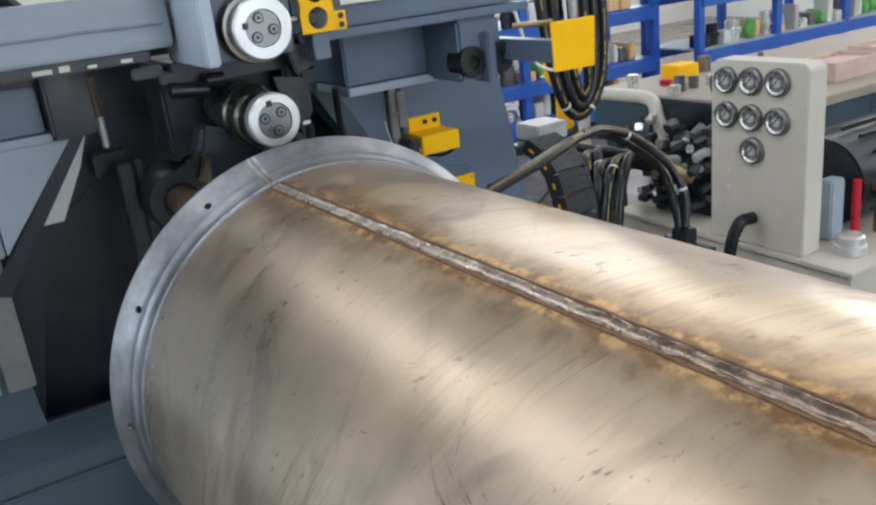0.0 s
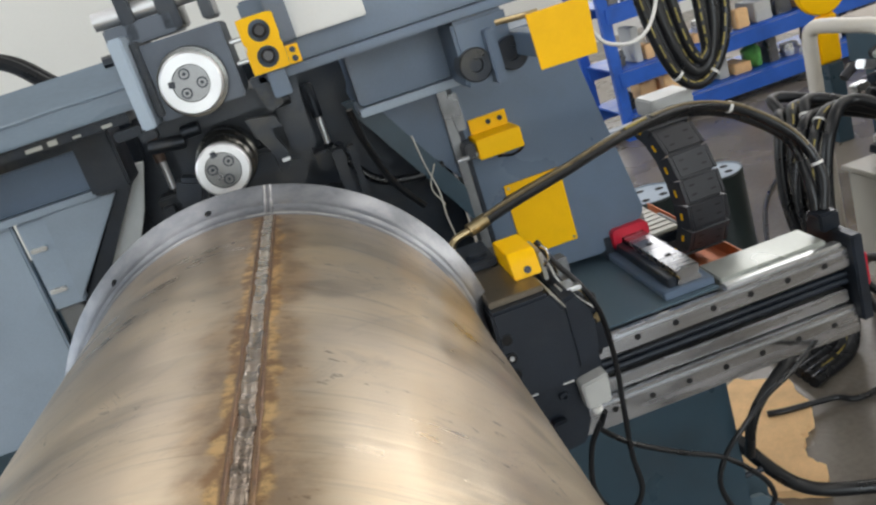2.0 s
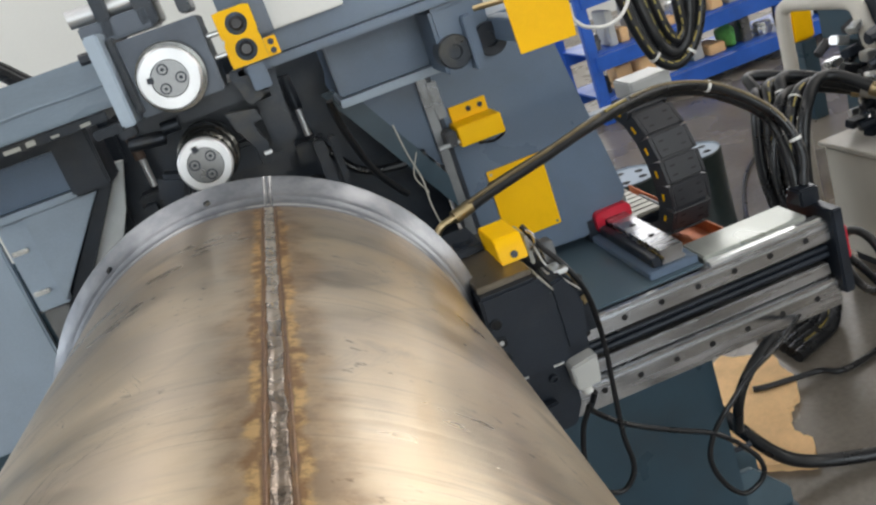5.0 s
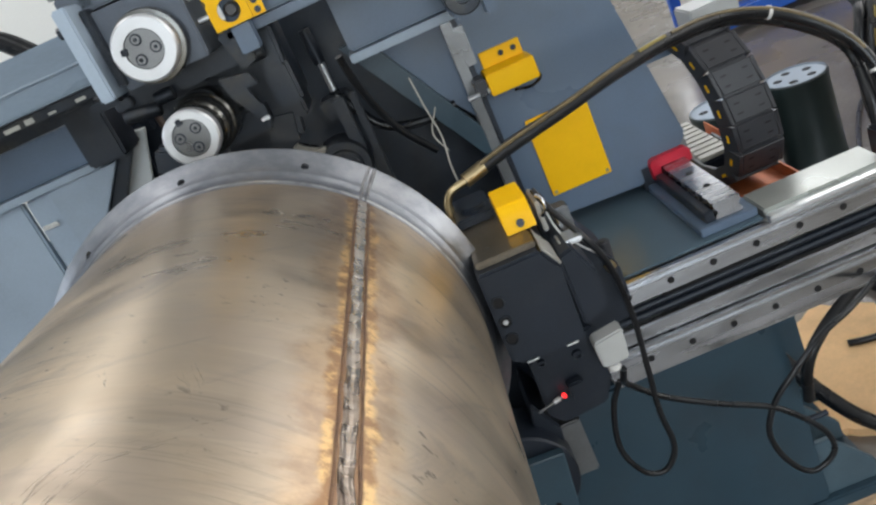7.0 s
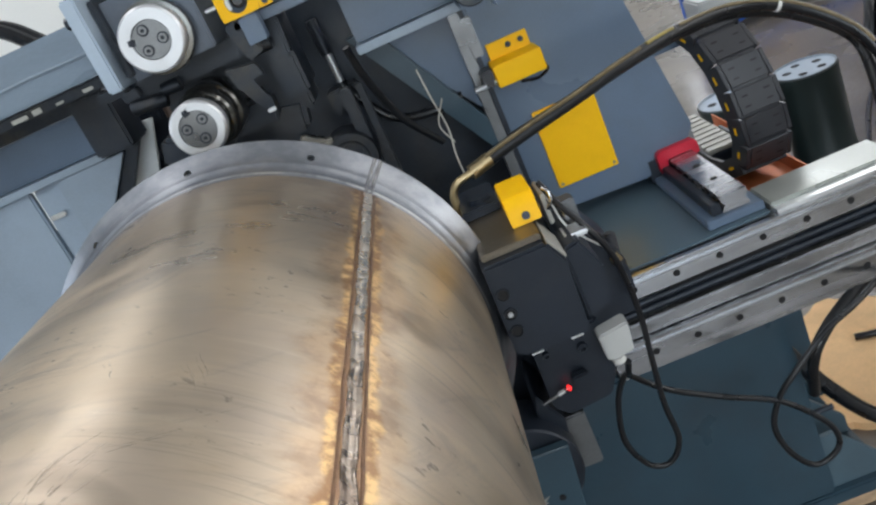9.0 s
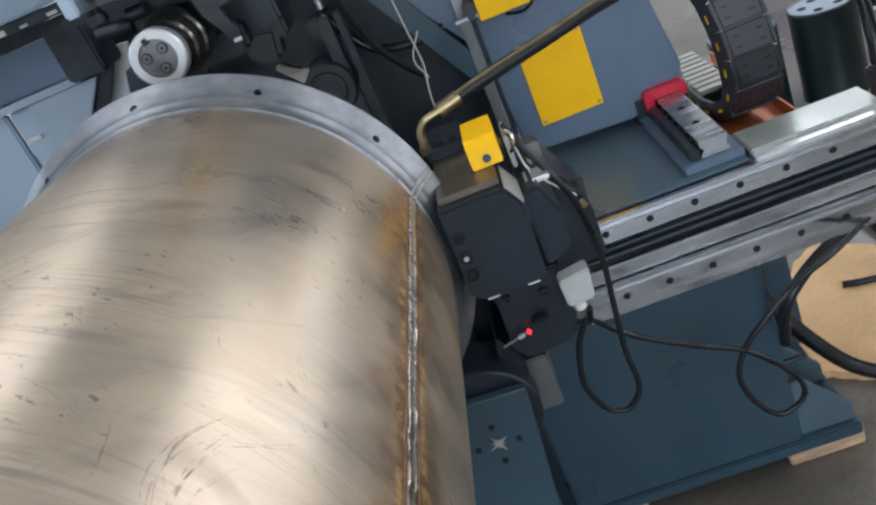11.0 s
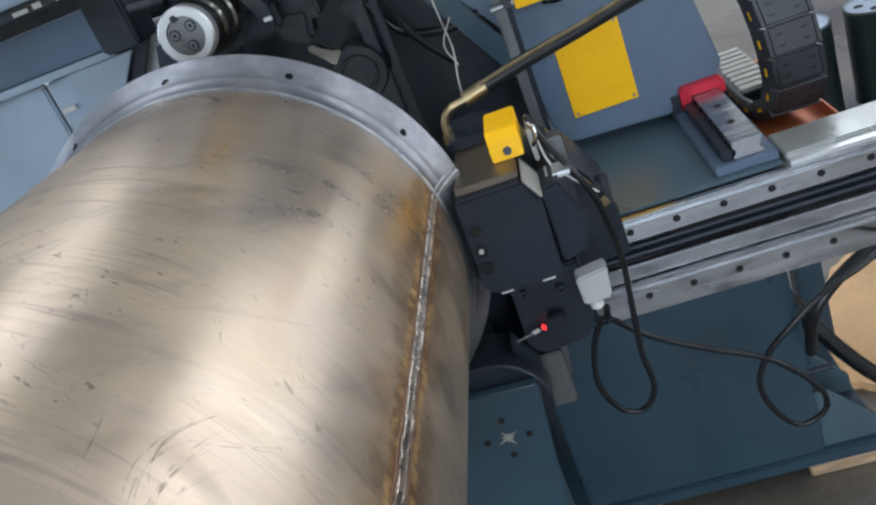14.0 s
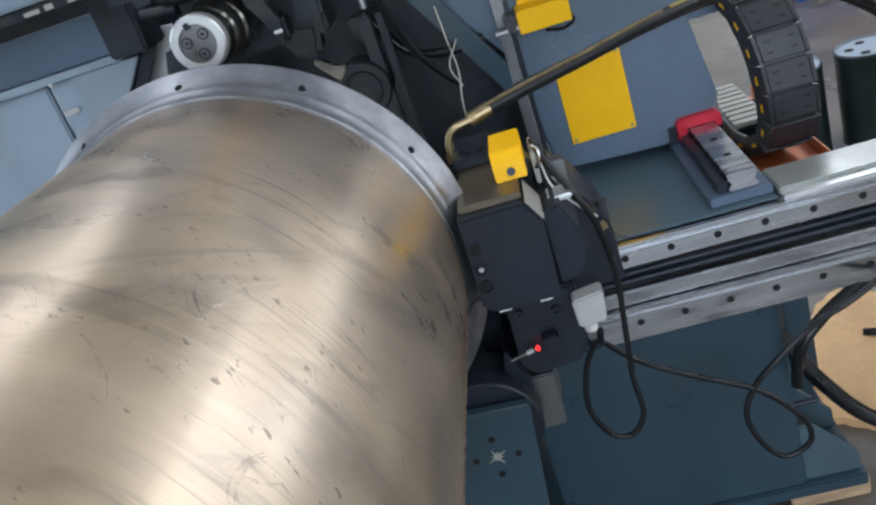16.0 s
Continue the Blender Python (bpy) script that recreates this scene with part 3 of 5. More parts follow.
def scuff(a0, y0, a1, y1, bend, width):
    """A thin dark scrape on the sheet from (degrees from the seam, length) to another such place, bowed sideways."""
    bm, prev = B(), None
    for k in range(13):
        t = k / 12
        a = radians(a0 + (a1 - a0) * t + bend * 4 * t * (1 - t) + 0.25 * noise.noise((t * 5, a0, y0)))
        y = y0 + (y1 - y0) * t + 0.002 * noise.noise((a1, t * 6, y1))
        w = 0.55 * width * (0.25 + 0.75 * math.sin(math.pi * min(max(t, 0.05), 0.95))) * (0.8 + 0.5 * noise.noise((t * 9, y0, a1)))
        da, dy = (a1 - a0) * 0.0053, (y1 - y0)
        ln = math.hypot(da, dy)
        ux, uy = -dy / ln * w / 2, da / ln * w / 2
        row = [bm.verts.new((0.3054 * math.sin(a + s * ux / 0.305), y + s * uy, AXIS + 0.3054 * math.cos(a + s * ux / 0.305))) for s in (-1, 1)]
        if prev:
            bm.faces.new((prev[0], prev[1], row[1], row[0]))
        prev = row
    return bm


# scrapes: start (degrees from the seam, length), end, bow, width, strokes lying side by side
for _v in ((-53, -0.67, -43, -0.70, 1.0, 0.0035, 2), (-55.5, -0.75, -54, -0.69, -1.6, 0.006, 3), (-55, -0.725, -50.5, -0.712, 0.6, 0.006, 2), (-33, -0.775, -28.9, -0.685, -2.8, 0.006, 5), (-30.2, -0.78, -26.6, -0.70, -2.2, 0.005, 4),
           (-40.2, -0.70, -40, -0.76, 0.8, 0.004, 2), (-53, -0.583, -50.6, -0.603, 0.5, 0.003, 3), (-38.6, -0.345, -36.4, -0.343, 0.2, 0.003, 1), (-34.2, -0.58, -32.5, -0.60, 0.3, 0.004, 2), (-32, -0.71, -20.2, -0.685, 1.2, 0.0025, 2),
           (-29, -0.69, -14, -0.655, 1.5, 0.002, 2), (-23.3, -0.593, -20.8, -0.629, 0.2, 0.002, 4), (-60, -0.80, -46, -0.79, 1.5, 0.004, 3), (-20, -0.50, -13, -0.48, 0.4, 0.002, 2), (-66, -0.62, -58, -0.66, 0.8, 0.003, 3),
           (-72, -0.56, -69, -0.60, -0.6, 0.004, 4), (-47, -0.50, -41, -0.52, 0.4, 0.002, 3), (28, -0.62, 36, -0.66, 0.6, 0.003, 3), (-82, -0.64, -74, -0.70, 1.2, 0.004, 3), (-95, -0.58, -88, -0.63, 1.0, 0.004, 4), (-104, -0.66, -99, -0.58, -1.4, 0.005, 4)):
    for _k in range(_v[6]):
        _d, _e, _f = _k * rng.uniform(0.45, 0.8), _k * rng.uniform(-0.008, 0.008), rng.uniform(0.45, 1.0)
        part("scuff_mark", scuff(_v[0] + _d, _v[1] + _e, _v[2] + _d + rng.uniform(-0.6, 0.6), _v[3] + _e + rng.uniform(-0.012, 0.012), _v[4] * rng.uniform(0.8, 1.2), _v[5] * _f), SCUFF, tube)
# near-black of solid discs and strips that stand in for shade inside holes
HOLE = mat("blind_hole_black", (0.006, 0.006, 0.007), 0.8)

# ---- the forming machine: beams, head, rolls, columns ----
machine = thing("forming_machine", (0, 0.6, 0), "grey-blue painted steel machine frame with roll head behind the tube rim", "machine")
part("left_beam", box(B(), -1.9, -0.085, 0.262, 0.46, 1.402, 1.487, 0.004), BEAMPAINT, machine)
part("beam_weld", sweep(B(), [(-1.9 + 0.06 * i, 0.261, 1.4395 + 0.001 * math.sin(i * 2.3)) for i in range(31)], 0.0028, 6, 1), BEAMPAINT, machine)
part("beam_ledge", box(B(), -1.9, -0.12, 0.285, 0.44, 1.383, 1.400, 0.002), GREASE, machine, "worn steel strip under the beam")
for _k in range(4):
    _x = -0.30 + 0.042 * _k + rng.uniform(-0.01, 0.01)
    part("paint_chip", box(B(), _x, _x + rng.uniform(0.012, 0.034), 0.2835, 0.286, 1.386, 1.386 + rng.uniform(0.003, 0.010), 0), PALEMETAL, machine, "chipped white paint on the steel strip")
part("gap_plate", box(B(), -1.9, -0.272, 0.508, 0.53, 1.353, 1.402, 0.002), GREASE, machine, "oily dark plate between beam and box")
part("left_box", box(B(), -1.2, -0.275, 0.505, 0.70, 1.272, 1.352, 0.004), GREY, machine)
part("box_lip", box(B(), -1.2, -0.268, 0.488, 0.70, 1.256, 1.270, 0.002), LIGHTGREY, machine)
part("right_beam", box(B(), 0.115, 0.60, 0.262, 0.47, 1.392, 1.51, 0.004), GREY, machine)
part("beam_lip", box(B(), 0.105, 0.61, 0.250, 0.47, 1.374, 1.390, 0.003), GREY, machine)
part("right_box", box(B(), 0.262, 0.468, 0.392, 0.60, 1.268, 1.372, 0.004), GREY, machine)
part("box_lip", box(B(), 0.258, 0.472, 0.378, 0.60, 1.250, 1.266, 0.002), LIGHTGREY, machine)
part("cover_plate", box(B(), 0.188, 0.312, 0.236, 0.248, 1.430, 1.56, 0.002), WHITE, machine, "white painted cover plate on the beam")
# dark hollow behind the rolls; the first two plates are added for its shade
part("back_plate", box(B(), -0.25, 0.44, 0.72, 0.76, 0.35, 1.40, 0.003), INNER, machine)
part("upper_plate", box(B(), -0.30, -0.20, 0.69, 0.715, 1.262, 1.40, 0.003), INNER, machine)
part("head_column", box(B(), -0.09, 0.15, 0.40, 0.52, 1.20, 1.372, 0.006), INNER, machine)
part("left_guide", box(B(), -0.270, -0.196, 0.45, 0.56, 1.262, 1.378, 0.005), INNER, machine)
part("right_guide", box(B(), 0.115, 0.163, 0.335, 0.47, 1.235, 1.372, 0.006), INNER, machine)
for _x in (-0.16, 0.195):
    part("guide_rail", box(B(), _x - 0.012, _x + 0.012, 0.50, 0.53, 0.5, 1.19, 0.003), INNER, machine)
    part("guide_rail", box(B(), _x + 0.022, _x + 0.036, 0.51, 0.53, 0.5, 1.19, 0.003), GREASE, machine)
PINS = ((-0.159, 0.641, 1.195, 1.263), (0.184, 0.634, 1.181, 1.248))
for _x, _y, _z0, _z1 in PINS:
    part("guide_pin", rod(B(), (_x, _y, _z0), (_x, _y, _z1), 0.0075, n=16), STEEL, machine, "bright steel pin")
    part("pin_sleeve", rod(B(), (_x - 0.002, _y, _z1 + 0.002), (_x - 0.004, _y, _z1 + 0.075), 0.012, n=16), RUSTY if _x < 0 else GREASE, machine)
    part("pin_base", box(B(), _x - 0.036, _x + 0.030, _y - 0.03, _y + 0.03, _z0 - 0.045, _z0, 0.004), GREASE, machine)
    part("pin_nut", rod(B(), (_x, _y, _z0), (_x, _y, _z0 + 0.008), 0.013, n=6), GREASE, machine)
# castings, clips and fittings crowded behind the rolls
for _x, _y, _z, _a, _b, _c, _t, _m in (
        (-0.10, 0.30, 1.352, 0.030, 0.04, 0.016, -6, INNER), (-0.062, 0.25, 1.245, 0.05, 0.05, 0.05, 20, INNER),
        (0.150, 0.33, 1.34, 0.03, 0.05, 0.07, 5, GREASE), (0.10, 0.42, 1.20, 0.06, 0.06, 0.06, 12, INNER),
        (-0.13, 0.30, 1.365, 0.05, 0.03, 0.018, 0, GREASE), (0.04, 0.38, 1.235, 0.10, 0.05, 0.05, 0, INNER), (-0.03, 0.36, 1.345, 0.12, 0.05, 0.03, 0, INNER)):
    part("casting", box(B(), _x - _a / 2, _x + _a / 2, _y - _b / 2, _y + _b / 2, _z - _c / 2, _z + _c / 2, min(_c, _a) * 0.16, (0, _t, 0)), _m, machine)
for _p, _q, _r in (((-0.105, 0.27, 1.333), (-0.045, 0.27, 1.326), 0.012),):
    part("short_shaft", rod(B(), _p, _q, _r, n=18, bevel=0.002), GREASE, machine)
for _pts in ([(0.24, 0.40, 1.27), (0.25, 0.42, 1.20), (0.28, 0.46, 1.10), (0.33, 0.5, 1.02)],):
    part("grease_hose", sweep(B(), _pts, 0.007, 10), RUBBER, machine)
part("left_strut", prism(B(), [(-0.432, 1.0), (-0.400, 0.99), (-0.205, 1.262), (-0.235, 1.262)], 0.516, 0.532), INNER, machine)
part("right_strut", prism(B(), [(0.235, 1.27), (0.285, 1.27), (0.43, 1.02), (0.43, 0.94)], 0.53, 0.55), DEEP, machine)
part("inner_bearing", lathe(B(), [(0.0, 0.44), (0.032, 0.44), (0.034, 0.43), (0.058, 0.43), (0.062, 0.44), (0.062, 0.52)], (-0.085, 0, 1.115), "y", 32), GREASE, machine)
part("inner_bearing", lathe(B(), [(0.0, 0.49), (0.030, 0.49), (0.032, 0.482), (0.036, 0.482), (0.038, 0.49), (0.052, 0.49), (0.056, 0.50), (0.056, 0.56)], (0.153, 0, 1.062), "y", 32), GREASE, machine)
part("bearing_horn", prism(B(), [(0.118, 1.092), (0.078, 1.138), (0.088, 1.148), (0.112, 1.125), (0.140, 1.118)], 0.485, 0.505, 0.003), OILSTEEL, machine)
part("bearing_arm", prism(B(), [(-0.05, 1.15), (-0.015, 1.20), (-0.03, 1.21), (-0.09, 1.17)], 0.42, 0.45), GREASE, machine)
# lower bed
part("rear_sheet", box(B(), -1.4, -0.22, 1.36, 1.38, 0.0, 1.03, 0.002), DEEP, machine)
part("bed_front", prism(B(), [(-1.6, 0.12), (0.1, 0.12), (0.1, 0.70), (-0.405, 0.70), (-0.425, 1.05), (-1.6, 1.05)], 0.57, 0.59, 0.003), BED, machine)
part("bed_ledge", box(B(), -1.6, 0.12, 0.42, 0.5695, 0.655, 0.70, 0.004), BED, machine)
part("bed_skirt", box(B(), -1.6, 0.12, 0.41, 0.5695, 0.0, 0.654, 0.005), BED, machine)
part("bed_floor", box(B(), -1.6, 0.24, 0.592, 0.72, 0.0, 0.35, 0.004), DEEP, machine)

# left doors and their frame
for _x0, _x1, _z0, _z1, _nm in ((-1.15, -0.462, 0.80, 1.252, "side_panel"), (-0.389, -0.3885, 1.1, 1.252, "panel_edge")):
    part(_nm, box(B(), _x0, _x1, 0.535, 0.555, _z0, _z1, 0.004), LIGHTGREY, machine, "pale grey-blue sheet panel")
part("corner_panel", prism(B(), [(-0.388, 1.07), (-0.240, 1.254), (-0.388, 1.254)], 0.50, 0.515, 0.002), LIGHTGREY, machine)
# black sheet standing in for the shadow behind the strut
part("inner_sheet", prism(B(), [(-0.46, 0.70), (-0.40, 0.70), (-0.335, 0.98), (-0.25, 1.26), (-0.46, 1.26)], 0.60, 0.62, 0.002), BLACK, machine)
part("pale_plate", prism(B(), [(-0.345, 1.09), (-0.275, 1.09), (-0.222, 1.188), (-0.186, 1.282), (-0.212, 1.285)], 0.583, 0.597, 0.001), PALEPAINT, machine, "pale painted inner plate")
# near-black panel added to fill the pale gap with shade
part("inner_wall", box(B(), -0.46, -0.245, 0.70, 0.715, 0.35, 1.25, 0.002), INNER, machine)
part("bearing_shaft", rod(B(), (-0.085, 0.37, 1.115), (-0.085, 0.44, 1.115), 0.028, n=24, bevel=0.003), RUSTY, machine, "rust-brown shaft end")
part("bearing_horn", prism(B(), [(-0.055, 1.150), (-0.035, 1.195), (-0.022, 1.192), (-0.032, 1.140)], 0.40, 0.42, 0.003), OILSTEEL, machine)
part("panel_hinge", box(B(), -0.452, -0.390, 0.532, 0.56, 1.06, 1.250, 0.003), LIGHTGREY, machine)
for _z in (1.10, 1.19):
    part("hinge_clip", box(B(), -0.446, -0.412, 0.522, 0.533, _z - 0.005, _z + 0.005, 0.002), ALU, machine)
part("bare_stud", box(B(), -0.45, -0.40, 0.54, 0.56, 0.80, 1.056, 0.003), GREYSTEEL, machine)
part("stop_block", box(B(), -1.05, -0.62, 0.50, 0.62, 1.49, 1.53, 0.004), BLACK, machine)
for _i in range(2):
    part("flat_belt", sweep(B(), [(-0.60, 0.50 + 0.045 * _i, 1.60), (-0.42, 0.50 + 0.045 * _i, 1.572), (-0.33, 0.50 + 0.045 * _i, 1.540), (-0.27, 0.50 + 0.045 * _i, 1.48)], 0.013, 8), RUBBER, machine)

# upper roll head
part("head_block", box(B(), -0.052, 0.084, 0.185, 0.36, 1.372, 1.492, 0.003), HEADGREY, machine)
part("head_cheek", box(B(), -0.078, -0.056, 0.13, 0.34, 1.372, 1.512, 0.003), LIGHTGREY, machine)
part("cheek_gap", box(B(), -0.055, -0.044, 0.17, 0.34, 1.382, 1.50, 0.002), INNER, machine)
part("head_cap", box(B(), -0.09, 0.02, 0.20, 0.36, 1.496, 1.53, 0.003), HEADGREY, machine)
for _x0, _x1 in ((-0.058, -0.036), (0.0, 0.03), (0.062, 0.082)):
    part("yoke_plate", box(B(), _x0, _x1, 0.20, 0.34, 1.50, 1.66, 0.003), INNER, machine)
part("yoke_shaft", rod(B(), (-0.10, 0.225, 1.545), (0.12, 0.225, 1.545), 0.014, n=24), STEEL, machine, "bright shaft across the yoke")
part("cross_bolt", rod(B(), (-0.105, 0.20, 1.485), (-0.078, 0.20, 1.485), 0.009, n=6), BLACK, machine)
part("under_block", box(B(), -0.09, 0.14, 0.30, 0.42, 1.335, 1.372, 0.003), INNER, machine)
for _x in (-0.045, 0.115):
    part("adjust_bolt", rod(B(), (_x, 0.27, 1.34), (_x + 0.03, 0.27, 1.34), 0.011, n=16), GREASE, machine)


def roll(cx, cz, face, r, inner, depth, key):
    """A forming roll seen end on: bright ring, dark end plate with three socket screws, key and barrel."""
    rn = part("forming_roll", lathe(B(), [(inner, face + 0.004), (inner, face), (r - 0.003, face), (r, face + 0.003), (r, face + 0.022), (r * 0.93, face + 0.024)], (cx, 0, cz), "y", 56), STEEL, machine, "bright turned steel roll ring")
    part("end_plate", lathe(B(), [(0.0, face + 0.003), (inner - 0.0012, face + 0.003), (inner, face + 0.005)], (cx, 0, cz), "y", 40), GREYSTEEL, rn, "grey end plate with three screws")
    for k in range(3):
        a = radians(key + 60 + 120 * k)
        x, z = cx + inner * 0.58 * math.sin(a), cz + inner * 0.58 * math.cos(a)
        part("screw_recess", rod(B(), (x, face + 0.0015, z), (x, face + 0.004, z), inner * 0.30, n=20), BLACK, rn)
        part("socket_screw", lathe(B(), [(0.0, face + 0.002), (inner * 0.10, face + 0.002), (inner * 0.11, face - 0.0004), (inner * 0.21, face - 0.0004), (inner * 0.22, face + 0.002)], (x, 0, z), "y", 16), GREYSTEEL, rn)
    a = radians(key)
    kx, kz = cx + inner * math.sin(a), cz + inner * math.cos(a)
    part("key", box(B(), kx - 0.005, kx + 0.005, face - 0.001, face + 0.01, kz - 0.005, kz + 0.005, 0.001, (0, key, 0)), BLACK, rn)
    part("roll_barrel", lathe(B(), [(r * 0.94, face + 0.022), (r * 0.94, face + depth * 0.45), (r * 1.12, face + depth * 0.47), (r * 1.15, face + depth * 0.72), (r * 0.9, face + depth * 0.74), (r * 0.9, face + depth)], (cx, 0, cz), "y", 40), OILSTEEL, machine, "oily dark roll barrel")


roll(0.016, 1.418, 0.128, 0.0475, 0.0285, 0.06, -78)
roll(0.012, 1.278, 0.133, 0.0425, 0.0285, 0.25, -12)
part("barrel_collar", lathe(B(), [(0.041, 0.190), (0.045, 0.193), (0.047, 0.198), (0.047, 0.232), (0.051, 0.236), (0.052, 0.242), (0.052, 0.30), (0.05, 0.31)], (0.012, 0, 1.277), "y", 40), OILSTEEL, machine, "oily turned steel barrel")
_fork = part("fork_lever", prism(B(), [(0.062, 1.330), (0.112, 1.322), (0.118, 1.300), (0.096, 1.302), (0.100, 1.285), (0.112, 1.262), (0.106, 1.226), (0.098, 1.226), (0.092, 1.256), (0.070, 1.292)], 0.245, 0.262, 0.002), GREASE, machine, "oily dark forked lever")
part("lever_pad", box(B(), 0.098, 0.128, 0.250, 0.275, 1.330, 1.392, 0.003, (0, -14, 0)), GREASE, machine)
part("lever_tip", box(B(), 0.098, 0.112, 0.236, 0.244, 1.243, 1.249, 0.001), STEEL, _fork)

# yellow sensor plate beside the upper roll
_sp = part("sensor_plate", plate_with_holes(B(), 0.106, 0.166, 1.394, 1.484, 0.196, 0.202, [(0.137, 1.417, 0.0175), (0.137, 1.459, 0.0175)]), YELLOW, machine, "yellow plate with two round sensor holes")
part("sensor_ear", box(B(), 0.1665, 0.187, 0.196, 0.202, 1.394, 1.424, 0.001), YELLOW, _sp)
for _z in (1.402, 1.416):
    part("ear_screw", rod(B(), (0.177, 0.1945, _z), (0.177, 0.1975, _z), 0.005, n=14), BLACK, _sp)
for _z in (1.417, 1.459):
    part("proximity_sensor", lathe(B(), [(0.0, 0.216), (0.008, 0.216), (0.009, 0.219), (0.0115, 0.22), (0.0115, 0.245)], (0.137, 0, _z), "y", 24), PLASTIC, _sp)
part("sensor_bracket", box(B(), 0.125, 0.155, 0.2035, 0.24, 1.350, 1.392, 0.002), GREY, machine)
part("sensor_post", box(B(), 0.155, 0.19, 0.215, 0.25, 1.43, 1.55, 0.002), HEADGREY, machine)
for _z in (1.42, 1.455):
    part("sensor_stud", rod(B(), (0.086, 0.215, _z), (0.106, 0.215, _z), 0.004, n=10), STEEL, machine)

# ear lugs and yellow end guard on the right of the beam
part("clevis_block", box(B(), 0.445, 0.545, 0.262, 0.47, 1.255, 1.372, 0.006), GREY, machine)
for _x in (0.468, 0.535):
    part("clevis_lug", lathe(B(), [(0.0, 0.255), (0.012, 0.255), (0.013, 0.248), (0.028, 0.248), (0.03, 0.25), (0.03, 0.30)], (_x, 0, 1.292), "y", 28), BLACK if _x > 0.5 else GREASE, machine)
part("clevis_web", box(B(), 0.494, 0.513, 0.235, 0.30, 1.25, 1.345, 0.003), GREY, machine)
part("guard_plate", prism(B(), [(0.533, 1.272), (0.628, 1.270), (0.632, 1.360), (0.530, 1.360)], 0.086, 0.091, 0.001), YELLOW, machine, "yellow painted end guard plate")
part("guard_arm", box(B(), 0.545, 0.575, 0.092, 0.30, 1.285, 1.325, 0.002), GREY, machine)
part("guard_pipe", sweep(B(), [(0.50, 0.16, 1.357), (0.535, 0.13, 1.357), (0.56, 0.12, 1.357)], 0.005, 8), BRASS, machine)

# ---- column on the slide ----
column = thing("slide_column", (0.6, 0.68, 0.74), "grey-blue welded steel column standing on a slide plate", "machine column")
part("column_body", prism(B(), [(0.26, 1.262), (0.45, 1.015), (0.468, 0.775), (0.50, 0.762), (0.70, 0.752), (0.79, 0.792), (0.815, 0.822), (0.742, 1.215), (0.72, 1.30), (0.27, 1.30)], 0.562, 0.86, 0.005), GREY, column)
part("left_seam", box(B(), 0.452, 0.462, 0.545, 0.562, 0.77, 1.24, 0.002), BLACK, column)
part("left_strip", box(B(), 0.430, 0.451, 0.545, 0.60, 0.80, 1.23, 0.002), GREYSTEEL, column)
_n1 = part("yellow_name_plate", box(B(), 0.514, 0.645, 0.555, 0.5605, 0.812, 0.985, 0.0015), YELLOW, column, "plain yellow painted plate screwed to the column")
for _x, _z in ((0.522, 0.82), (0.637, 0.82), (0.522, 0.977), (0.637, 0.977)):
    part("plate_screw", rod(B(), (_x, 0.553, _z), (_x, 0.556, _z), 0.0035, n=12), BRASS, _n1)
_br = part("switch_cover", box(B(), 0.470, 0.568, 0.485, 0.560, 1.073, 1.116, 0.002), YELLOW, column, "bent yellow switch cover")
part("cover_flange", box(B(), 0.478, 0.562, 0.553, 0.5605, 1.116, 1.148, 0.001), YELLOW, _br)
for _x in (0.52, 0.546):
    part("flange_screw", rod(B(), (_x, 0.549, 1.134), (_x, 0.5535, 1.134), 0.0055, n=14), BLACK, _br)
part("limit_switch", box(B(), 0.445, 0.469, 0.495, 0.55, 1.078, 1.112, 0.004), PLASTIC, column)
part("switch_lever", rod(B(), (0.425, 0.50, 1.085), (0.47, 0.50, 1.085), 0.005, n=10), STEEL, column)
part("switch_cable", sweep(B(), [(0.565, 0.50, 1.085), (0.572, 0.52, 1.065), (0.55, 0.535, 1.052), (0.52, 0.55, 1.055)], 0.003, 8), RUBBER, column)
part("top_strip", box(B(), 0.448, 0.470, 0.54, 0.561, 1.135, 1.215, 0.002), GREYSTEEL, column)
# solid black block standing in for the shade under the cut foot corner
part("foot_recess", box(B(), 0.70, 0.80, 0.56, 0.86, 0.733, 0.79, 0.003), BLACK, column)

# slide plate, short rail and red wiper
slide = thing("cross_slide", (0.65, 0.45, 0.08), "grey-green slide base with two long rails on a dark stand", "machine slide")
part("slide_plate", box(B(), 0.42, 0.815, 0.245, 0.90, 0.700, 0.731, 0.003), mat("slide_plate_paint", (0.085, 0.13, 0.165), 0.31, 0.1, 0.12, 5, 0.03, 200), slide)
part("plate_edge", box(B(), 0.52, 0.812, 0.232, 0.2445, 0.702, 0.728, 0.002), GREY, slide)
part("rail_seat", box(B(), 0.705, 0.812, 0.262, 0.62, 0.732, 0.748, 0.002), GREY, slide)
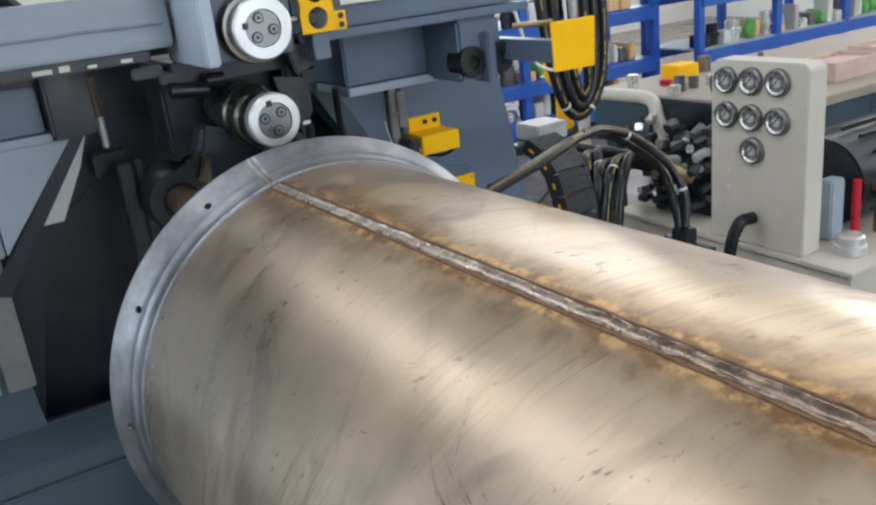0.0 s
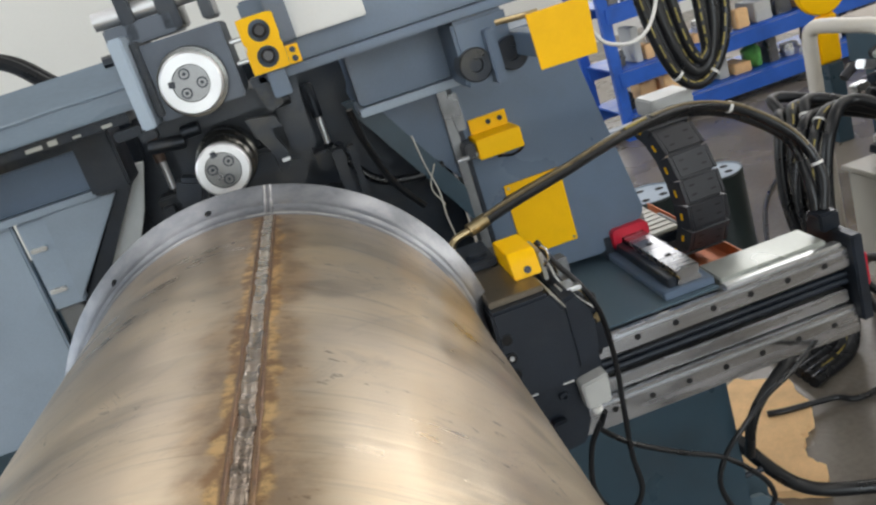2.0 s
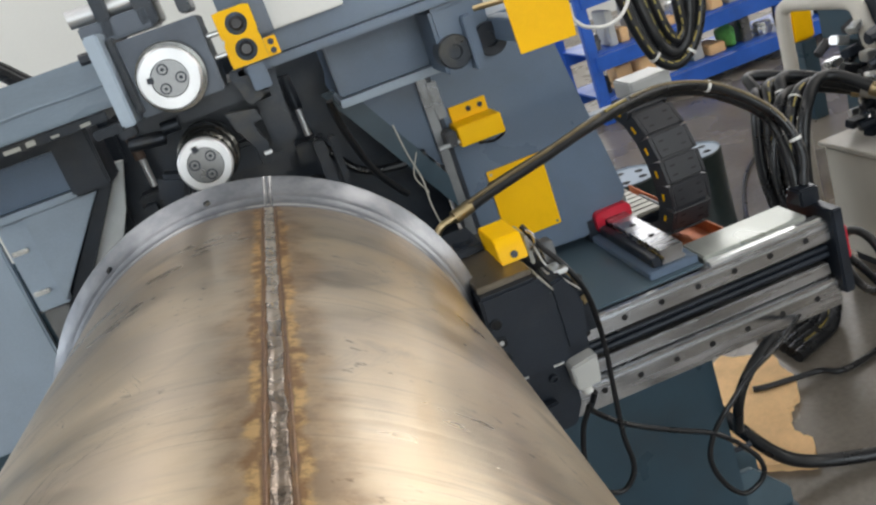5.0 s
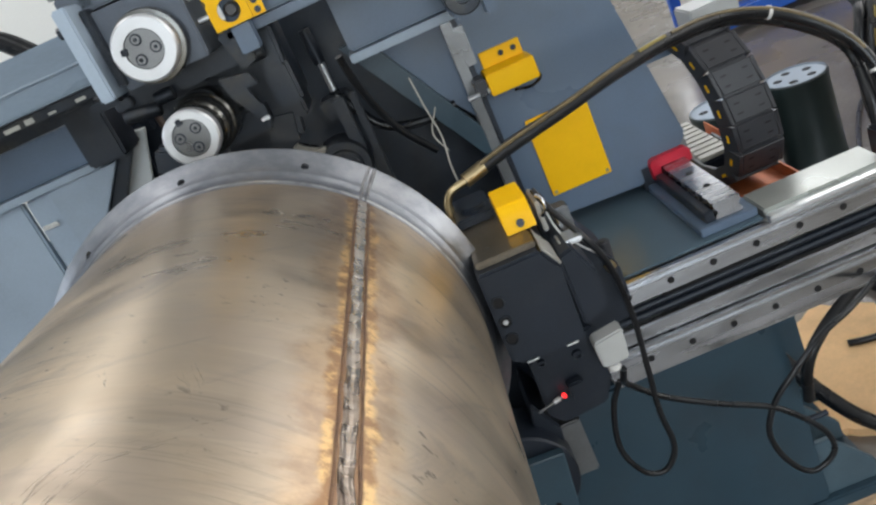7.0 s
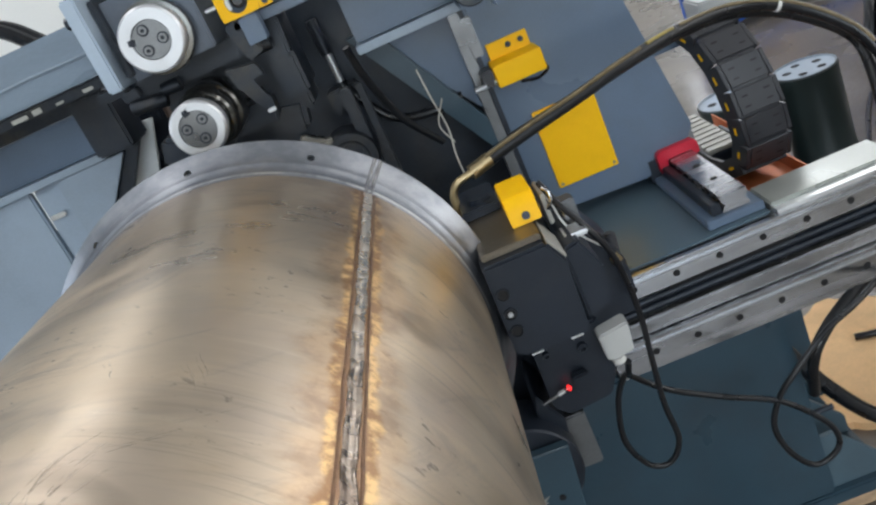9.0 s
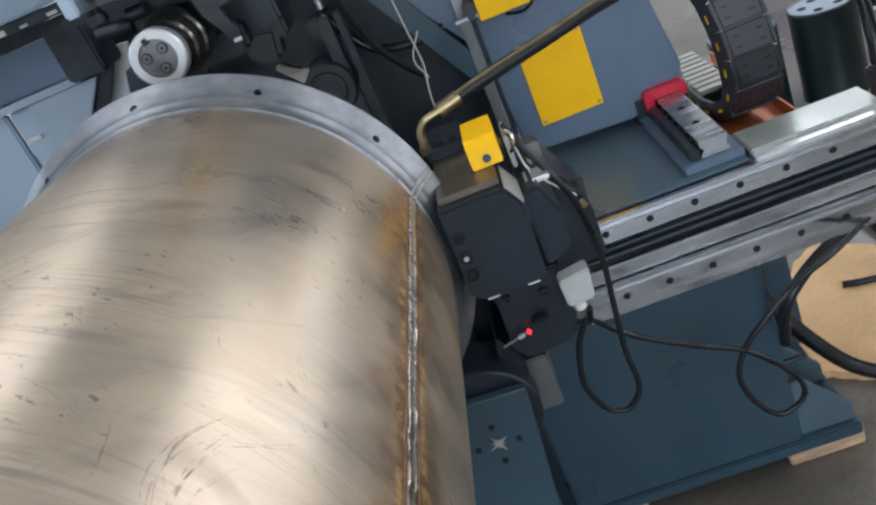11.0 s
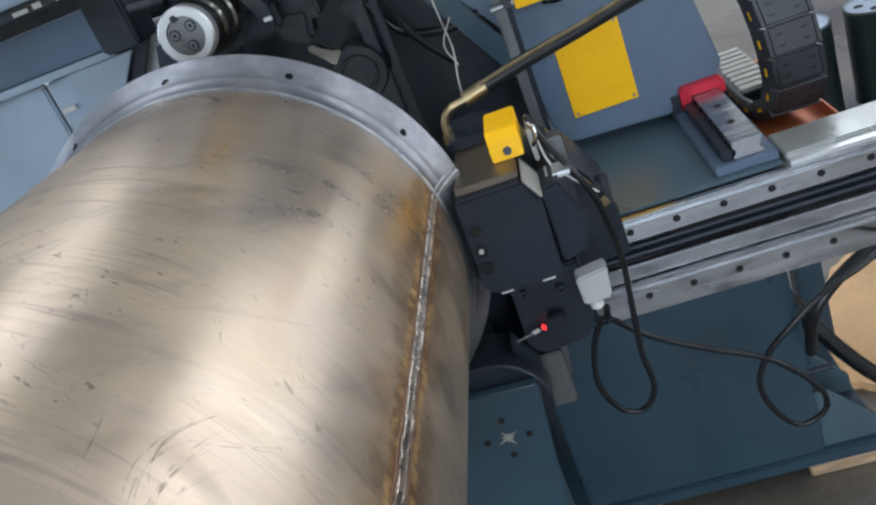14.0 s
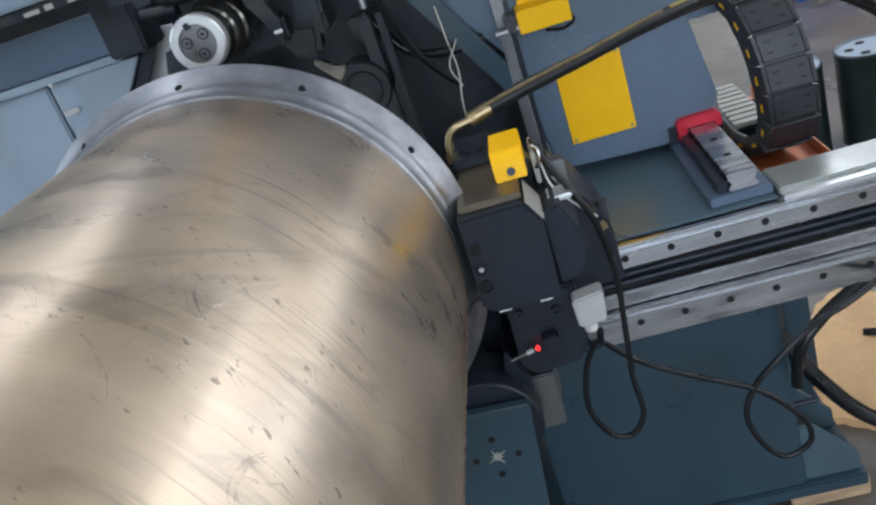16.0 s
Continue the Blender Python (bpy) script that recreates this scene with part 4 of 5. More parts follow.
_sr = part("short_rail", prism(B(), [(0.742, 0.749), (0.792, 0.749), (0.792, 0.757), (0.785, 0.764), (0.792, 0.771), (0.792, 0.782), (0.742, 0.782), (0.742, 0.771), (0.749, 0.764), (0.742, 0.757)], 0.272, 0.78, 0.0008), RAILSTEEL, slide)
part("rail_side", box(B(), 0.722, 0.741, 0.275, 0.60, 0.749, 0.770, 0.002), BLACK, slide)
for _y in (0.36, 0.45):
    part("rail_screw", rod(B(), (0.767, _y, 0.776), (0.767, _y, 0.7828), 0.007, n=16), HOLE, _sr)
part("rail_wiper", prism(B(), [(0.720, 0.758), (0.739, 0.758), (0.739, 0.785), (0.795, 0.785), (0.795, 0.770), (0.808, 0.770), (0.808, 0.795), (0.80, 0.803), (0.728, 0.803), (0.720, 0.796)], 0.542, 0.566, 0.002), RED, slide, "red plastic rail wiper")
part("wiper_block", prism(B(), [(0.718, 0.770), (0.738, 0.770), (0.738, 0.79), (0.796, 0.79), (0.796, 0.770), (0.812, 0.770), (0.812, 0.812), (0.718, 0.812)], 0.568, 0.70, 0.002), GREYSTEEL, slide)


def x_rail(z0, z1, hole_z):
    rail = part("long_rail", prism(B(), [(0.222, z0), (0.260, z0), (0.260, z1), (0.222, z1), (0.222, z1 - 0.006), (0.227, z1 - 0.012), (0.222, z1 - 0.016), (0.222, z0 + 0.012)], 0.46, 1.075, 0.0008, "x"), RAILSTEEL, slide, "long ground steel rail with screw holes")
    for k in range(-1, 7):
        x = 0.619 + 0.0805 * k
        if x < 1.06:
            part("rail_hole", rod(B(), (x, 0.2214, hole_z), (x, 0.228, hole_z), 0.0065, n=16), HOLE, rail)
    return rail


x_rail(0.684, 0.728, 0.703)
x_rail(0.536, 0.600, 0.570)
part("rail_back", box(B(), 0.44, 1.07, 0.2605, 0.34, 0.5305, 0.699, 0.003), GREYSTEEL, slide)
part("mid_bar", box(B(), 0.46, 1.07, 0.232, 0.2604, 0.603, 0.632, 0.003), RAILSTEEL, slide)
part("slot", box(B(), 0.60, 0.84, 0.236, 0.2604, 0.668, 0.682, 0.002), HOLE, slide)
for _z in (0.645, 0.661):
    part("drive_rod", rod(B(), (0.44, 0.245, _z), (1.08, 0.245, _z), 0.007, n=14), BLACK, slide)
part("top_cover", box(B(), 0.818, 1.05, 0.250, 0.345, 0.716, 0.742, 0.003), COVERMETAL, slide, "pale green-grey metal top cover")
part("cover_edge", box(B(), 0.818, 1.07, 0.228, 0.249, 0.7285, 0.736, 0.001), ALU, slide)
part("end_plate", box(B(), 1.076, 1.10, 0.205, 0.36, 0.565, 0.752, 0.003), BLACK, slide)
part("port_block", box(B(), 1.052, 1.096, 0.262, 0.31, 0.752, 0.79, 0.004), BLACK, slide)
part("stand_box", box(B(), 0.30, 0.782, 0.245, 0.66, 0.085, 0.529, 0.006), DEEP, slide)
part("stand_flange", box(B(), 0.20, 0.90, 0.245, 0.72, 0.052, 0.083, 0.004), DEEP, slide)
for _y in (0.26, 0.40):
    part("gusset", prism(B(), [(0.783, 0.084), (0.893, 0.084), (0.893, 0.125), (0.815, 0.215), (0.783, 0.215)], _y, _y + 0.014, 0.002), BED, slide)
part("side_bracket", box(B(), 0.783, 0.80, 0.30, 0.50, 0.26, 0.40, 0.003), DEEP, slide)
part("bracket_pin", rod(B(), (0.782, 0.27, 0.27), (0.83, 0.27, 0.27), 0.006, n=12), BLACK, slide)
part("foot_plate", prism(B(), [(0.02, 0.06), (0.27, 0.06), (0.305, 0.403), (0.329, 0.634), (0.18, 0.64), (0.02, 0.64)], -0.03, -0.008, 0.003), DEEP, slide)
for _x, _z in ((0.254, 0.586), (0.288, 0.548), (0.219, 0.551), (0.252, 0.515)):
    part("foot_hole", rod(B(), (_x, -0.0312, _z), (_x, -0.025, _z), 0.0055, n=14), HOLE, slide)
_star = [(1.15 * (0.015 if _k % 4 == 0 else 0.009 if _k % 2 == 0 else 0.005) * rng.uniform(0.8, 1.2), math.pi * _k / 8 + 0.5) for _k in range(16)]
part("scraped_spot", prism(B(), [(0.254 + _r * math.cos(_a), 0.551 + _r * math.sin(_a)) for _r, _a in _star], -0.0312, -0.029, 0), PALEMETAL, slide, "scraped bright spot on the paint")
part("foot_block", box(B(), 0.322, 0.372, 0.045, 0.08, 0.525, 0.63, 0.003), GREYSTEEL, slide)
for _x in (0.75, 0.28):
    solo("timber_block", box(B(), _x, _x + 0.16, 0.27, 0.66, 0.0, 0.0515, 0.004), WOOD, "rough sawn timber block under the machine stand", "timber block", "timber blocks")

# support rollers under the tube rim
for _s in (1, -1):
    rl = thing("support_roller", (0.25 * _s, 0.03, 0.4), "dark steel roller carrying the tube rim from below", "roller", "rollers under the tube")
    part("roller_drum", lathe(B(), [(0.0, -0.004), (0.088, -0.004), (0.0905, -0.001), (0.0905, 0.09), (0.088, 0.094), (0.0, 0.094)], (0.25 * _s, 0, 0.583), "y", 40), BLACK, rl)
    part("roller_shaft", rod(B(), (0.25 * _s, 0.094, 0.583), (0.25 * _s, 0.20, 0.583), 0.022, n=20), GREASE, rl)
    part("roller_bracket", box(B(), 0.25 * _s - 0.03, 0.25 * _s + 0.03, 0.10, 0.184, 0.0, 0.61, 0.004), BED, rl)

# ---- tool head on the cross slide ----
head = thing("tool_head", (0.4, 0.1, 0.65), "black steel tool head with a yellow cap on the long rails", "tool head")
part("head_body", prism(B(), [(0.315, 0.836), (0.335, 0.826), (0.425, 0.826), (0.430, 0.945), (0.412, 0.978), (0.318, 0.978)], -0.070, 0.20, 0.004), BLACK, head)
part("head_side", prism(B(), [(0.431, 0.832), (0.470, 0.845), (0.476, 0.905), (0.455, 0.955), (0.431, 0.95)], -0.05, 0.19, 0.004), BLACK, head)
part("side_step", prism(B(), [(0.455, 0.79), (0.522, 0.79), (0.522, 0.848), (0.478, 0.925), (0.455, 0.935)], 0.06, 0.215, 0.004), BLACK, head)
# bright metal slivers stand in for glints on the lower edge
for _x in (0.335, 0.395):
    part("worn_edge", box(B(), _x, _x + 0.018, -0.0712, -0.068, 0.8265, 0.829, 0.0004), ALU, head, "bright glint modelled along the lower edge")
part("head_top", box(B(), 0.322, 0.41, -0.055, 0.19, 0.979, 0.989, 0.002), mat("worn_machined_top", (0.20, 0.17, 0.13), 0.36, 0.8, 0.25, 14, 0.08, 200), head, "worn bronze-grey machined top face")
for _i, _z in enumerate((0.931, 0.900, 0.872)):
    _hs = part("screw_socket", lathe(B(), [(0.0, -0.0706), (0.0075, -0.0706), (0.0080, -0.0722), (0.0095, -0.0722), (0.0102, -0.069)], (0.331 - 0.001 * _i, 0, _z), "y", 24), GREASE, head)
    part("socket_hollow", rod(B(), (0.331 - 0.001 * _i, -0.0712, _z), (0.331 - 0.001 * _i, -0.0695, _z), 0.0074, n=20), HOLE, _hs)
    if _i == 1:
        part("socket_bolt", rod(B(), (0.331 - 0.001 * _i, -0.0735, _z), (0.331 - 0.001 * _i, -0.070, _z), 0.0040, n=6), STEEL, _hs, "bright bolt end")
_cap = part("yellow_cap", prism(B(), [(-0.008, 0.9895), (-0.001, 1.008), (0.004, 1.023), (0.011, 1.029), (0.103, 1.026), (0.108, 1.019), (0.108, 0.9895)], 0.380, 0.425, 0.0015, "x"), YELLOW, head, "bent yellow sheet cap")
part("cap_screw", rod(B(), (0.404, -0.0065, 1.0015), (0.404, 0.002, 0.9985), 0.006, n=14), BLACK, _cap)
part("valve_block", box(B(), 0.318, 0.378, 0.09, 0.20, 0.99, 1.005, 0.003), BLACK, head)
part("valve_body", rod(B(), (0.352, 0.125, 0.99), (0.352, 0.125, 1.012), 0.02, n=20, bevel=0.002), BLACK, head)
part("side_fitting", box(B(), 0.434, 0.441, 0.03, 0.10, 0.958, 1.008, 0.002), PALEMETAL, head, "bright metal side fitting")
for _k in range(4):
    part("signal_wire", sweep(B(), [(0.440 + 0.003 * _k, 0.06, 1.006), (0.446 + 0.003 * _k, 0.03, 0.985), (0.452 + 0.004 * _k, 0.02 + 0.006 * _k, 0.955), (0.476 + 0.006 * _k, 0.03, 0.915), (0.505, 0.05 + 0.006 * _k, 0.875)], 0.0016, 6, 5), (TIE, RUBBER, BRASS, RUBBER)[_k], head)
part("side_fitting", box(B(), 0.453, 0.478, 0.03, 0.06, 0.935, 0.985, 0.003), GREYSTEEL, head)
part("side_clip", box(B(), 0.44, 0.476, -0.02, 0.02, 0.945, 0.953, 0.002), ALU, head)
part("lower_block", prism(B(), [(0.330, 0.668), (0.352, 0.645), (0.425, 0.652), (0.444, 0.69), (0.444, 0.79), (0.335, 0.79)], 0.025, 0.20, 0.004), BLACK, head)
part("lower_shoe", prism(B(), [(0.31, 0.70), (0.34, 0.64), (0.335, 0.60), (0.30, 0.66)], 0.03, 0.16, 0.003), BLACK, head)
part("lower_link", box(B(), 0.30, 0.372, 0.12, 0.20, 0.525, 0.655, 0.003), GREYSTEEL, head)
bolt("lower_screw", (0.408, 0.024, 0.755), 0.008, head)
bolt("lower_screw", (0.352, 0.024, 0.765), 0.006, head)
_ls = part("probe", rod(B(), (0.318, 0.012, 0.691), (0.362, 0.012, 0.702), 0.0022, n=12), GREYSTEEL, head, "bright thin sensing probe")
part("probe_collar", rod(B(), (0.346, 0.012, 0.698), (0.357, 0.012, 0.7008), 0.004, n=12), STEEL, _ls)
part("probe_lamp", rod(B(), (0.362, 0.012, 0.702), (0.3675, 0.012, 0.7034), 0.0050, n=16, bevel=0.0018), LAMP, _ls, "small glowing red signal ring")
part("probe_mount", box(B(), 0.375, 0.40, 0.005, 0.024, 0.69, 0.72, 0.003), BLACK, head)
_jb = part("junction_box", prism(B(), [(0.436, 0.731), (0.478, 0.733), (0.483, 0.785), (0.434, 0.778)], -0.010, 0.024, 0.003), PAPER, head, "small white plastic junction box")
part("cable_gland", rod(B(), (0.452, 0.004, 0.730), (0.453, 0.004, 0.716), 0.010, n=16, bevel=0.002), WHITE, _jb)
part("gap_plate", box(B(), 0.262, 0.335, 0.168, 0.192, 0.59, 0.84, 0.003), BLACK, head)
part("bright_chamfer", prism(B(), [(0.4125, 0.9785), (0.4305, 0.9470), (0.4325, 0.9482), (0.4145, 0.9797)], -0.069, 0.012, 0.0006), PALEMETAL, head, "bright chamfer strip of the head")
part("pipe_clip", sweep(B(), [(0.438, 0.026, 0.985), (0.446, 0.018, 0.998), (0.446, 0.020, 1.012), (0.440, 0.028, 1.018)], 0.0024, 8), RAILSTEEL, head, "bright metal pipe clip")
part("brass_plug", rod(B(), (0.500, 0.052, 0.853), (0.514, 0.056, 0.857), 0.008, n=6), BRASS, head, "small brass plug")
part("knob", rod(B(), (0.513, 0.10, 0.835), (0.516, 0.10, 0.880), 0.010, n=16, bevel=0.003), PLASTIC, head)
part("carriage", box(B(), 0.44, 0.530, 0.195, 0.2210, 0.68, 0.775, 0.003), BLACK, head)

# ---- hoses and cables ----
def hose(points, r, label, category="hose", name="hydraulic_hose", print_on=False, ties=(), group="hydraulic hoses"):
    lo = min(points, key=lambda p: p[2])
    h = thing(name, lo, label, category, group)
    part("hose_body" if category == "hose" else "cable_body", sweep(B(), points, r, 12, 8), RUBBER, h)
    line = smooth_line(points, 8)
    if print_on:
        for k, i in enumerate(range(2, len(line) - 3, 3)):
            d = (line[i + 1] - line[i]).normalized()
            o = Vector((-0.25, -0.75, 0.6))
            o = (o - o.dot(d) * d).normalized() * r * 0.86
            part("printed_mark", sweep(B(), [line[i] + o, line[i + 1] + o, line[i + 2] + o], r * 0.20, 6, 2), HOSEPRINT, h)
    for i in ties:
        d = (line[i + 1] - line[i]).normalized()
        part("cable_tie", rod(B(), line[i] - 0.003 * d, line[i] + 0.003 * d, r * 1.12, n=16), TIE, h)
    return h


MAIN = [(0.335, 0.155, 1.036), (0.36, 0.157, 1.042), (0.44, 0.178, 1.056), (0.56, 0.205, 1.072), (0.66, 0.236, 1.085), (0.77, 0.295, 1.084), (0.88, 0.345, 1.068), (0.985, 0.36, 1.025), (1.072, 0.335, 0.945), (1.098, 0.305, 0.86), (1.078, 0.287, 0.79)]
_h = hose(MAIN[1:], 0.0112, "thick black hydraulic hose with yellow print arching over the slide", ties=(46, 62))
_ln = smooth_line(MAIN[1:], 8)
_off = [Vector((-0.10, -0.62, 0.78)) * 0.0118 for _p in _ln]
part("worn_line", sweep(B(), [_p + _o for _p, _o in zip(_ln[3:27], _off)], 0.0036, 6, 1), HOSELINE, _h)
part("printed_mark", sweep(B(), [_p + _o for _p, _o in zip(_ln[27:32], _off)], 0.0034, 6, 1), HOSEPRINT, _h, "yellow printed mark")
part("worn_line", sweep(B(), [_p + _o for _p, _o in zip(_ln[32:60], _off)], 0.0034, 6, 1), HOSELINE, _h)
part("brass_elbow", sweep(B(), [(0.315, 0.155, 0.992), (0.317, 0.155, 1.018), (0.330, 0.155, 1.035), (0.362, 0.157, 1.042)], 0.0068, 12), BRASS, _h, "brass elbow fitting")
part("brass_nut", rod(B(), (0.315, 0.155, 0.985), (0.315, 0.155, 0.999), 0.0105, n=6), BRASS, _h)
part("brass_sleeve", rod(B(), (0.356, 0.157, 1.041), (0.392, 0.166, 1.048), 0.0122, n=20), BRASS, _h)
hose([(x + 0.006 * min(1, k / 4), y + 0.010 + 0.020 * min(1, k / 4), z - 0.018 * min(1, k / 5)) for k, (x, y, z) in enumerate(MAIN[2:-2])] + [(1.075, 0.315, 0.84), (1.070, 0.30, 0.788)], 0.011, "second black hydraulic hose under the first")
hose([(-0.205, 0.620, 1.141), (-0.255, 0.620, 1.107), (-0.326, 0.620, 1.091), (-0.364, 0.620, 1.056), (-0.392, 0.620, 1.024)], 0.0035, "thin dark cable drooping beside the side panel", "cable", "stray_cable", group="control cables")
# chain of thin wire hanging by the column
hose([(0.338, 0.40, 1.185), (0.343, 0.38, 1.13), (0.350, 0.34, 1.08), (0.345, 0.30, 1.04), (0.345, 0.26, 1.01)], 0.0016, "thin twisted bare wire hanging beside the column", "wire", "hanging_wire", group="loose wires").children[0].data.materials[0] = PALEMETAL
hose([(0.360, 0.37, 1.125), (0.338, 0.34, 1.09), (0.352, 0.32, 1.055)], 0.0013, "thin twisted bare wire hanging beside the column", "wire", "hanging_wire", group="loose wires").children[0].data.materials[0] = PALEMETAL
hose([(0.19, 0.56, 1.19), (0.25, 0.55, 1.10), (0.33, 0.54, 1.075), (0.40, 0.54, 1.08)], 0.009, "black hose behind the roll head")
# head cables
hose([(0.44, 0.05, 1.02), (0.455, 0.02, 0.985), (0.478, -0.005, 0.945), (0.500, 0.0, 0.88), (0.508, 0.02, 0.78), (0.500, 0.02, 0.68), (0.494, 0.02, 0.60), (0.496, 0.02, 0.53), (0.470, 0.02, 0.493), (0.436, 0.02, 0.505), (0.414, 0.02, 0.565), (0.428, 0.02, 0.64), (0.452, 0.01, 0.69)], 0.0048, "black cable drooping in a loop from the tool head", "cable", "control_cable", group="control cables")
hose([(0.464, 0.006, 0.71), (0.461, 0.04, 0.668), (0.468, 0.09, 0.628), (0.52, 0.10, 0.568), (0.604, 0.10, 0.512), (0.690, 0.10, 0.461), (0.75, 0.10, 0.392), (0.768, 0.10, 0.345), (0.755, 0.10, 0.315), (0.715, 0.10, 0.305), (0.680, 0.10, 0.352), (0.667, 0.10, 0.415), (0.69, 0.10, 0.468), (0.728, 0.10, 0.506), (0.80, 0.115, 0.548), (0.88, 0.15, 0.556), (0.97, 0.22, 0.55), (1.06, 0.28, 0.56), (1.086, 0.30, 0.60)], 0.0052, "black cable looping in front of the dark stand", "cable", "control_cable", group="control cables")
hose([(0.786, 0.215, 0.36), (0.786, 0.20, 0.40), (0.79, 0.19, 0.44), (0.812, 0.19, 0.48), (0.87, 0.21, 0.515), (0.97, 0.25, 0.545), (1.06, 0.29, 0.57), (1.09, 0.32, 0.62)], 0.011, "thick black hose running along the stand to the slide end")
hose([(0.80, 0.45, 0.36), (0.88, 0.42, 0.20), (0.98, 0.40, 0.075), (1.12, 0.37, 0.03), (1.35, 0.30, 0.018), (1.70, 0.15, 0.018)], 0.017, "thick black hose lying on the floor")
hose([(1.103, 0.774, 0.031), (1.155, 0.757, 0.031), (1.290, 0.746, 0.022), (1.432, 0.725, 0.012), (2.1, 0.95, 0.012)], 0.009, "black cable lying across the floor", "cable", "floor_cable", group="floor cables")
hose([(1.35, 1.10, 0.010), (1.60, 1.55, 0.010), (2.1, 2.4, 0.010), (2.8, 3.0, 0.010)], 0.008, "black cable lying across the floor", "cable", "floor_cable", group="floor cables")
# hose bundle hanging from above
for _k in range(5):
    _o, _e = 0.022 * _k, 0.010 * (_k % 2)
    hose([(0.90 + 0.02 * _k, 0.62 + _e, 1.62), (0.925 + 0.018 * _k, 0.61 + _e, 1.30), (0.955 + 0.014 * _k, 0.60 + _e, 1.13 + 0.006 * _k), (1.00 + 0.008 * _k, 0.60 + _e, 1.055 + 0.012 * _k), (1.055, 0.60 + _e, 1.06 + 0.014 * _k), (1.105 - 0.012 * _k, 0.60 + _e, 1.14 + 0.008 * _k), (1.125 - 0.016 * _k, 0.61 + _e, 1.28), (1.12 - 0.016 * _k, 0.62 + _e, 1.62)], 0.013, "black hydraulic hose with yellow print hanging in a bundle", print_on=_k in (0, 3, 4), ties=(20, 33) if _k == 0 else (), group="hanging hose bundle")
hose([(0.72, 0.50, 1.50), (0.75, 0.45, 1.27), (0.80, 0.44, 1.215), (0.88, 0.48, 1.22), (0.95, 0.55, 1.29), (0.97, 0.58, 1.40)], 0.004, "thin pale cable slung beside the hoses", "cable", "slung_cable", group="control cables").children[0].data.materials[0] = TIE

# cable chain
chain = thing("cable_chain", (0.92, 0.60, 0.68), "black plastic cable chain with yellow dots standing in a curve", "cable chain")
_cl = smooth_line([(0.0, 1.00, 0.0), (0.035, 0.985, 0.0), (0.075, 0.93, 0.0), (0.098, 0.86, 0.0), (0.105, 0.79, 0.0), (0.095, 0.725, 0.0), (0.06, 0.690, 0.0), (0.0, 0.680, 0.0), (-0.10, 0.680, 0.0), (-0.22, 0.680, 0.0)], 12)
_len = [0.0]
for _p, _q in zip(_cl, _cl[1:]):
    _len.append(_len[-1] + (_q - _p).length)


def chain_at(s):
    for i in range(len(_cl) - 1):
        if _len[i + 1] >= s:
            return _cl[i].lerp(_cl[i + 1], (s - _len[i]) / max(_len[i + 1] - _len[i], 1e-6))
    return _cl[-1]


_pitch = 0.057
for _k in range(int(_len[-1] / _pitch)):
    a, b = chain_at(_k * _pitch), chain_at((_k + 1) * _pitch)
    d = (b - a).normalized()
    nrm = Vector((d[1], -d[0], 0))
    # chain lies in a plane that leans along x and y
    def put(s, q, w, _a=a, _d=d, _n=nrm):
        u = _a + _d * s + _n * q
        return Vector((0.852 + w + 0.30 * max(u[0], 0.0), 0.63 - 1.0 * u[0], u[1]))
    for w0, w1, q0, q1, nm in ((0.0, 0.009, -0.022, 0.022, "side_link"), (0.089, 0.098, -0.022, 0.022, "side_link"), (0.009, 0.089, -0.022, -0.016, "cross_bar")):
        bm = B()
        vs = [bm.verts.new(put(s, q, w)) for s in (0.001, _pitch - (0.0 if nm == "side_link" else 0.0018)) for q in (q0, q1) for w in (w0, w1)]
        for f in ((0, 1, 3, 2), (4, 6, 7, 5), (0, 4, 5, 1), (2, 3, 7, 6), (0, 2, 6, 4), (1, 5, 7, 3)):
            bm.faces.new([vs[i] for i in f])
        bmesh.ops.bevel(bm, geom=list(bm.edges), offset=0.0015, segments=1, affect="EDGES")
        lk = part(nm, bm, PLASTIC, chain)
        if nm == "cross_bar":
            for sa in (0.016, 0.038):
                for wa in (0.020, 0.066):
                    bm = B()
                    vs = [bm.verts.new(put(sa + i, -0.0224 + j, wa + k)) for i in (0, 0.003) for j in (0, 0.001) for k in (0, 0.012)]
                    for f in ((0, 1, 3, 2), (4, 6, 7, 5), (0, 4, 5, 1), (2, 3, 7, 6), (0, 2, 6, 4), (1, 5, 7, 3)):
                        bm.faces.new([vs[i] for i in f])
                    part("latch_slot", bm, HOLE, lk, smooth=False)
        if nm == "side_link" and w0 == 0.0:
            bm = B()
            c0, c1, e0, e1 = put(0.020, -0.0035, -0.001), put(0.037, -0.0035, -0.001), put(0.020, 0.0035, -0.001), put(0.037, 0.0035, -0.001)
            bm.faces.new([bm.verts.new(v) for v in (c0, c1, e1, e0)])
            bm.faces.new([bm.verts.new(v + Vector((0.0015, 0, 0))) for v in (c0, e0, e1, c1)])
            part("yellow_dot", bm, YELLOW, lk)
_bm = B()
_w0, _prev = 0.0095, None
